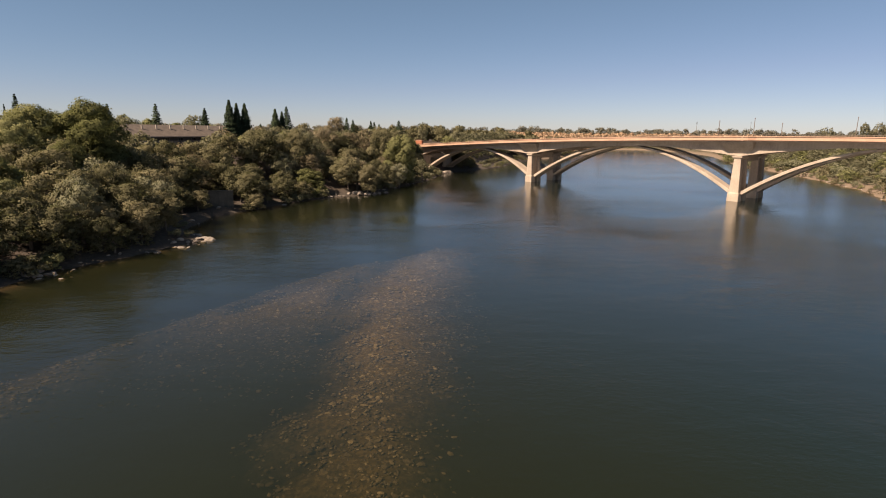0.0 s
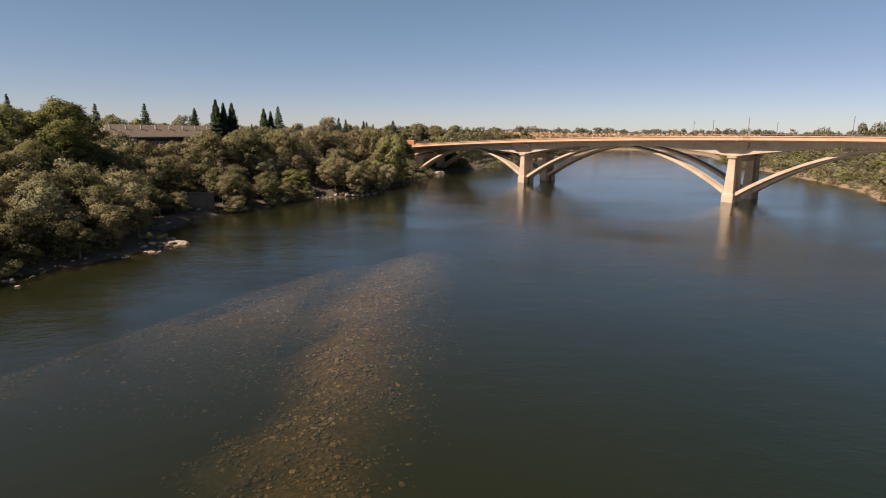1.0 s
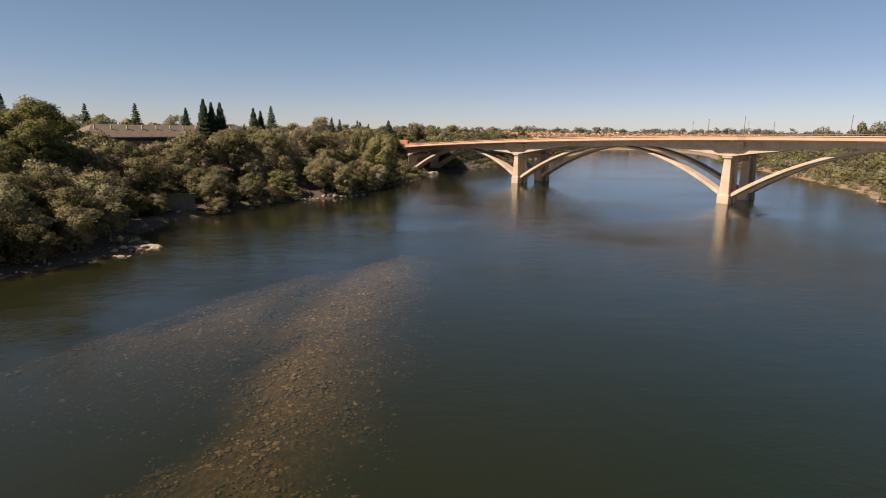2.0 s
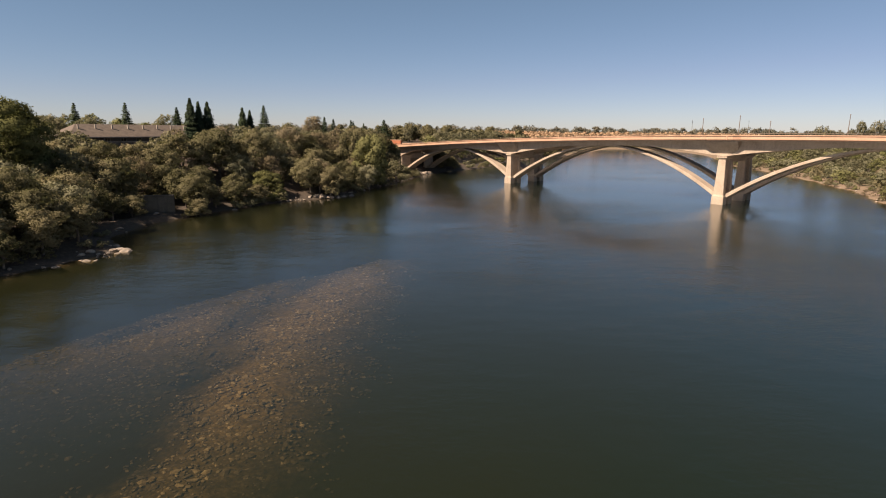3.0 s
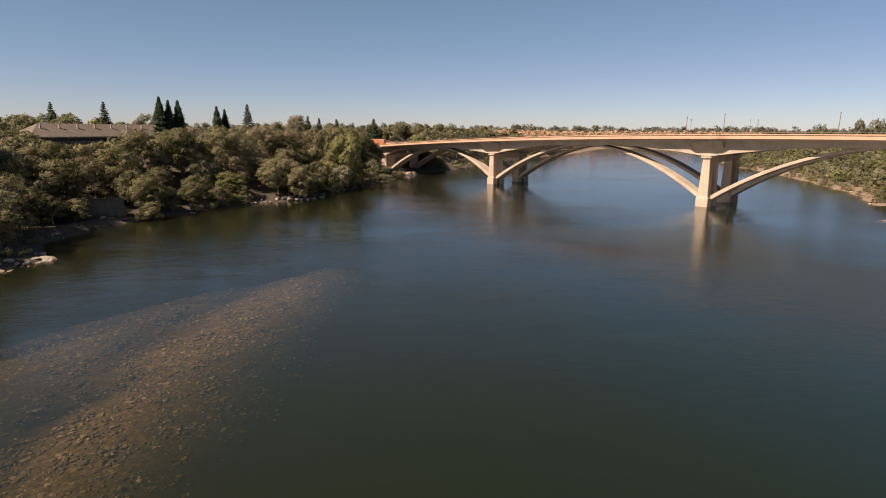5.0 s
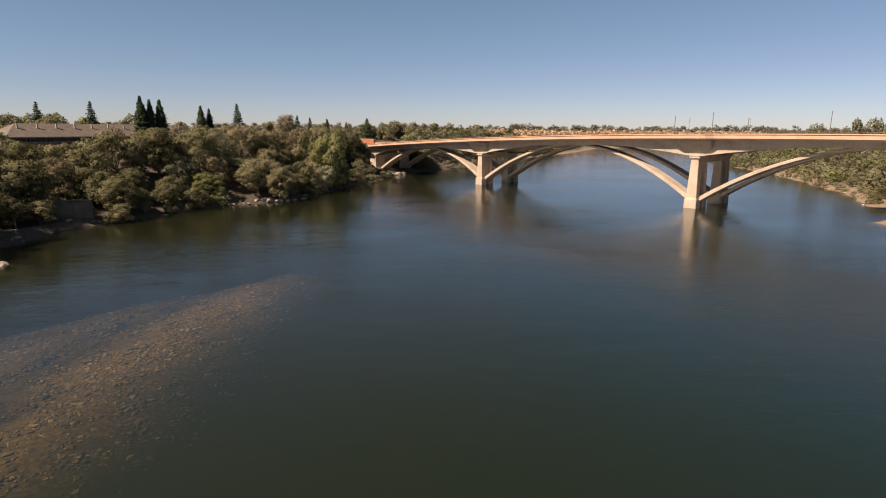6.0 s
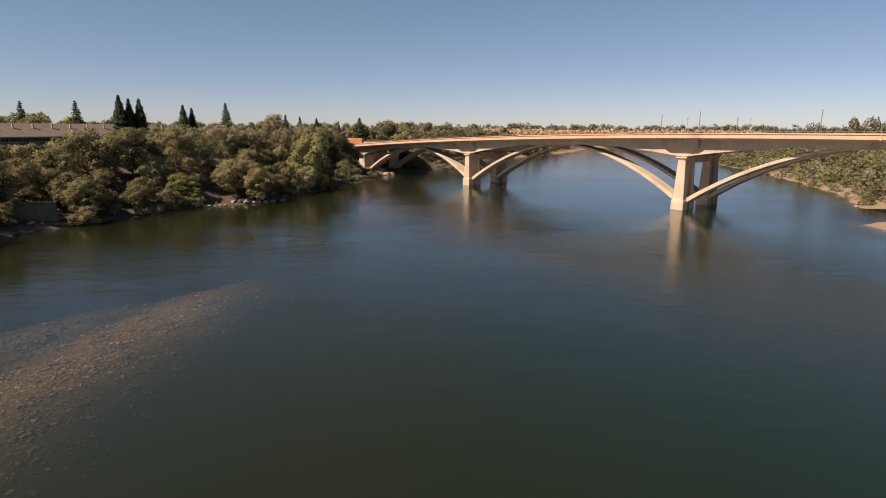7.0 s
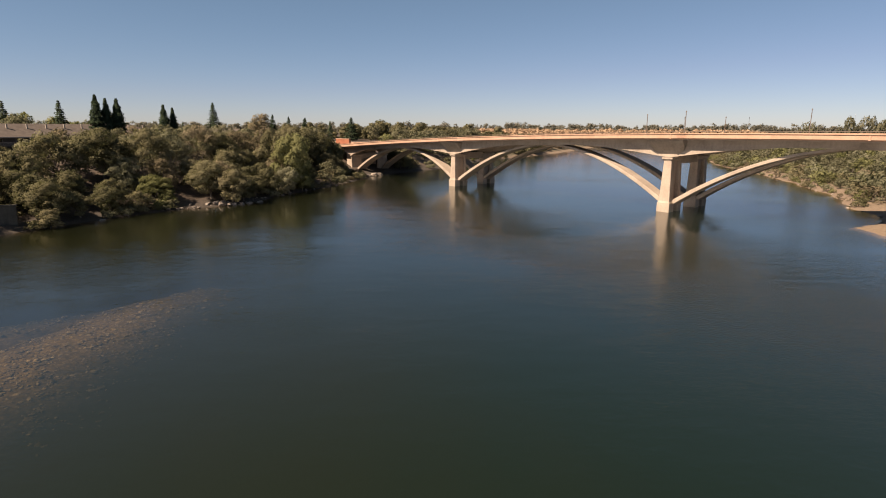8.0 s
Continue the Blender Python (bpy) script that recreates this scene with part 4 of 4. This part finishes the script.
# ---- utility poles ----
def utility_pole(x, y, peak, arms=1):
    h = peak - float(land(x, y))
    t = thing("utility_pole", "thin dark wooden utility pole with cross-arm", "pole", pose(x, y, float(land(x, y)), 0, 0, 35), "utility poles")
    bm = bmesh.new()
    limb(bm, (0, 0, -1.0), (0, 0, h), 0.20, 0.13, 8)
    part("shaft", bm, POLE_WOOD, t)
    for i in range(arms):
        bm = bmesh.new()
        box(bm, -1.6, 1.6, -0.09, 0.09, h - 1.1 - i * 1.2, h - 0.9 - i * 1.2, 0.02)
        part("cross_arm", bm, POLE_WOOD, t)
    return t


for x, y, h in ((500, 900, 40.0), (271, 591, 33.0)):
    utility_pole(x, y, h, 2)


def deck_post(lx, ly, above, pale=False, at=None):
    """A slim street-lamp post with a small head."""
    base = BRIDGE @ Vector((lx, ly, top(lx) - 0.9)) if at is None else Vector(at)
    t = thing("street_lamp", "pale slim street lamp post beyond the bridge" if pale else "slim dark street lamp post on the bridge deck", "lamp", Matrix.Translation(base) @ BRIDGE.to_3x3().to_4x4())
    mat = METAL if pale else RAIL
    bm = bmesh.new()
    limb(bm, (0, 0, -0.05), (0, 0, above), 0.11, 0.07, 8)
    part("shaft", bm, mat, t)
    bm = bmesh.new()
    tapered(bm, (-0.2, 0.2, -0.2, 0.2, 0), (-0.15, 0.15, -0.15, 0.15, 0.5), 0.05)
    part("base_plate", bm, mat, t)
    bm = bmesh.new()
    tapered(bm, (-0.13, 0.13, -0.13, 0.13, above), (-0.07, 0.07, -0.07, 0.07, above + 0.28), 0.04)
    part("lamp_head", bm, mat, t)


for lx, ly, above in ((-4.9, 0.6, 5.4), (5.0, 0.6, 5.9), (6.4, WIDE - 0.6, 4.8), (25.6, WIDE - 0.6, 6.2)):
    deck_post(lx, ly, above)
deck_post(0, 0, 31.0 - float(land(329, 437)), True, (329, 437, float(land(329, 437))))


# ---- the long apartment house ----
def apartment_house():
    d = np.array((0.458, 0.889))
    ang = math.degrees(math.atan2(d[1], d[0]))
    o = np.array((-97.9, 201.9)) + np.array((-0.889, 0.458)) * 2.6
    t = thing("apartment_house", "long two-storey apartment house with a brown hipped roof", "house", pose(o[0], o[1], 0, 0, 0, ang))
    x0, x1, w, eave, ridge, g = -22.0, 42.0, 6.6, 17.2, 21.2, 11.6
    bm = bmesh.new()
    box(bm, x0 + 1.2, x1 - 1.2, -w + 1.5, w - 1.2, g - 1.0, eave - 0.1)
    part("wall", bm, STUCCO, t, "dark walls")
    bm = bmesh.new()
    vs = [bm.verts.new(q) for q in ((x0, -w, eave), (x1, -w, eave), (x1, w, eave), (x0, w, eave), (x0 + 6.0, 0, ridge), (x1 - 6.0, 0, ridge))]
    for f in ((0, 1, 5, 4), (1, 2, 5), (2, 3, 4, 5), (3, 0, 4), (3, 2, 1, 0)):
        bm.faces.new([vs[i] for i in f])
    part("roof", bm, SHINGLE, t)
    for y0, y1 in ((-w - 0.08, -w + 0.12), (w - 0.12, w + 0.08)):
        bm = bmesh.new()
        box(bm, x0, x1, y0, y1, eave - 0.28, eave + 0.02)
        part("fascia_board", bm, TRIM, t)
    fin = bmesh.new()
    box(fin, -0.2, 0.2, -0.2, 0.2, -0.4, 1.35, 0.03)
    me = bpy.data.meshes.new("roof_flue")
    fin.to_mesh(me)
    fin.free()
    me.materials.append(TRIM)
    for k in range(-3, 8):
        ob = mpart("roof_flue", me, t, "pale upright flue on the roof slope" if k == -3 else "")
        ob.location = (k * 5.53, -2.4, ridge - 2.4 * (ridge - eave) / w)
    for k in range(-3, 7):
        for z in (g + 0.4, g + 3.2):
            xx = k * 5.53 + 0.7
            bm = bmesh.new()
            box(bm, xx, xx + 2.0, -w + 1.42, -w + 1.52, z, z + 2.0)
            win = part("window", bm, TRIM, t, "pale window frame")
            bm = bmesh.new()
            box(bm, xx + 0.1, xx + 0.95, -w + 1.38, -w + 1.40, z + 0.1, z + 1.9)
            part("pane", bm, GLASS, win)
            bm = bmesh.new()
            box(bm, xx + 1.05, xx + 1.9, -w + 1.38, -w + 1.40, z + 0.1, z + 1.9)
            part("pane", bm, GLASS, win)
        bm = bmesh.new()
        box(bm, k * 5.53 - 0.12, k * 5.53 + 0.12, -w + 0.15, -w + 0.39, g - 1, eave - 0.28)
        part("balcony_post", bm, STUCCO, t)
        bm = bmesh.new()
        box(bm, k * 5.53 + 0.14, k * 5.53 + 5.31, -w + 0.2, -w + 0.28, g + 3.9, g + 4.05)
        for q in range(22):
            xx = k * 5.53 + 0.3 + q * 0.232
            box(bm, xx, xx + 0.05, -w + 0.21, -w + 0.26, g + 2.9, g + 3.9)
        part("balcony_rail", bm, TRIM, t)
    bm = bmesh.new()
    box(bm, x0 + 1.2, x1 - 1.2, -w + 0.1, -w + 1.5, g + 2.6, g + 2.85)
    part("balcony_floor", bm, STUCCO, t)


apartment_house()


def small_house():
    t = thing("house", "small tan house with a gabled roof among the trees", "house", pose(-74, 297, 9.8, 0, 0, 20))
    bm = bmesh.new()
    box(bm, -6, 6, -4, 4, -1, 7.0)
    part("wall", bm, STUCCO, t)
    bm = bmesh.new()
    loft(bm, [[(x, -5, 6.8), (x, 5, 6.8), (x, 0, 9.9)] for x in (-7, 7)])
    part("roof", bm, SHINGLE, t)
    for x in (-3.5, 2.0):
        bm = bmesh.new()
        box(bm, x, x + 1.6, -4.06, -3.95, 3.8, 5.4)
        w = part("window", bm, TRIM, t)
        bm = bmesh.new()
        box(bm, x + 0.1, x + 1.5, -4.10, -4.07, 3.9, 5.3)
        part("pane", bm, GLASS, w)


small_house()


# ---- the shore ----
def stone_mesh(seed, mat, sub=2):
    rng = np.random.default_rng(seed)
    bm = bmesh.new()
    bmesh.ops.create_icosphere(bm, subdivisions=sub, radius=1.0)
    sx, sy, sz = rng.uniform(0.9, 1.5), rng.uniform(0.65, 1.0), rng.uniform(0.4, 0.7)
    cuts = [(Vector(rng.normal(0, 1, 3)).normalized(), rng.uniform(0.5, 0.85)) for _ in range(9)]
    for v in bm.verts:
        for way, far in cuts:
            over = v.co.dot(way) - far
            if over > 0:
                v.co -= way * over * 0.92
        k = 1 + 0.12 * noise.noise(v.co * 2.3 + Vector((seed * 3.1, 0, 0)))
        v.co = Vector((v.co.x * sx * k, v.co.y * sy * k, max(-0.5, v.co.z * sz * k)))
    me = bpy.data.meshes.new("rock")
    bm.to_mesh(me)
    bm.free()
    me.materials.append(mat)
    return me


ROCKS = [stone_mesh(s, ROCK, 3) for s in range(5)]


def rock(x, y, r, label="pale river rock at the water's edge"):
    ob = new("rock", ROCKS[int(RNG.integers(5))])
    z = max(float(land(x, y)), -0.25)
    ob.matrix_world = pose(x, y, z + r * 0.12, RNG.uniform(-12, 12), RNG.uniform(-12, 12), RNG.uniform(0, 360)) @ Matrix.Diagonal((r, r, r, 1))
    return tagged(ob, label, "rock", "rocks on the shore")


for x, y, r in ((-42.8, 98, 1.1), (-44.2, 98.4, 0.7), (-43.8, 91, 0.6), (-44.8, 90.8, 0.7), (-46.0, 91.4, 0.5), (-46.9, 87, 0.7), (-45.2, 94.5, 0.5), (-44.6, 96, 0.4), (-48.2, 86.5, 0.35),
                (-25.5, 171.4, 1.25), (-24.2, 171.8, 1.0), (-23.2, 172.2, 0.9), (-21.4, 173.8, 1.0), (-27.3, 171, 1.1), (-20, 176, 0.9), (-18.4, 178.6, 0.8), (-29, 169.5, 0.7), (-36, 162.5, 0.8), (2.2, 266, 2.0), (4.2, 268.5, 1.5), (0.2, 262, 1.0), (-41, 153.5, 0.6)):
    rock(x, y, r)
for cx, cy, wx, wy, n in ((-24, 172.5, 5.0, 1.6, 26), (-20, 176, 3.0, 2.0, 10), (-44.5, 93.5, 2.2, 4.5, 14), (2.5, 266.5, 3.0, 2.0, 7), (-55, 73, 3.0, 3.0, 22), (-31, 167, 3.5, 2.0, 10)):
    for _ in range(n):
        rock(cx + RNG.normal(0, wx * 0.6), cy + RNG.normal(0, wy * 0.6), 0.18 + 0.55 * RNG.uniform() ** 2.5)
for _ in range(60):
    y = RNG.uniform(64, 240)
    rock(float(left_bank(y)) - RNG.uniform(-0.6, 2.5), y, 0.15 + 0.5 * RNG.uniform() ** 2)
for _ in range(24):
    y = RNG.uniform(140, 300)
    rock(float(right_bank(y)) + RNG.uniform(-0.5, 2.0), y, RNG.uniform(0.2, 0.6))


def retaining_wall():
    t = thing("retaining_wall", "low weathered concrete wall above the beach", "wall", pose(-61.2, 130.2, 3.15, 0, 0.8, 23.2))
    bm = bmesh.new()
    box(bm, -13.2, 10.4, -0.35, 0.35, -5.0, 1.9, 0.06)
    part("body", bm, SHORE_CONCRETE, t)
    bm = bmesh.new()
    box(bm, -13.3, 10.5, -0.5, 0.5, 1.9, 2.15, 0.05)
    part("coping", bm, SHORE_CONCRETE, t)


retaining_wall()
for k in (5, 6):
    plant(BUSHES[k % 2], -51.6 + 0.75 * k - RNG.uniform(0, 1), 123.0 + 2.2 * k, RNG.uniform(1.6, 2.8), 1.2, 4.0)


def cobbles():
    """The gravel bar: thousands of half-sunk cobbles."""
    rng = np.random.default_rng(77)
    bm = bmesh.new()
    bmesh.ops.create_icosphere(bm, subdivisions=1, radius=1.0)
    base = np.array([v.co[:] for v in bm.verts])
    tri = np.array([[v.index for v in f.verts] for f in bm.faces])
    bm.free()
    n = 70000
    x, y = rng.uniform(-48, 18, n), 118 - rng.uniform(0, 1, n) ** 0.8 * 100
    s = shoal(x, y)
    keep = rng.uniform(0, 1, n) < np.clip(s - 0.35, 0, 1) * 1.5
    x, y = x[keep], y[keep]
    n = len(x)
    r = 0.06 + 0.20 * rng.uniform(0, 1, n) ** 8 + 0.08 * rng.uniform(0, 1, n)
    z = np.minimum(land(x, y) + r * 0.02, -0.10 - r * 0.7)
    q = rng.uniform(0, 6.2832, n)
    sc = np.stack([r * rng.uniform(0.9, 1.5, n), r * rng.uniform(0.7, 1.1, n), r * rng.uniform(0.3, 0.55, n)], -1)
    v = base[None] * sc[:, None] * rng.uniform(0.65, 1.3, (n, len(base), 1))
    vx, vy = v[..., 0] * np.cos(q)[:, None] - v[..., 1] * np.sin(q)[:, None], v[..., 0] * np.sin(q)[:, None] + v[..., 1] * np.cos(q)[:, None]
    v = np.stack([vx + x[:, None], vy + y[:, None], v[..., 2] + z[:, None]], -1).reshape(-1, 3)
    f = (tri[None] + (np.arange(n) * len(base))[:, None, None]).reshape(-1, 3)
    ob = new("river_cobbles", mesh_of("river_cobbles", v.tolist(), f.tolist(), BED_STONE))
    tagged(ob, "brown algae-covered cobbles on a shallow gravel bar", "cobbles", kind="stuff")


cobbles()
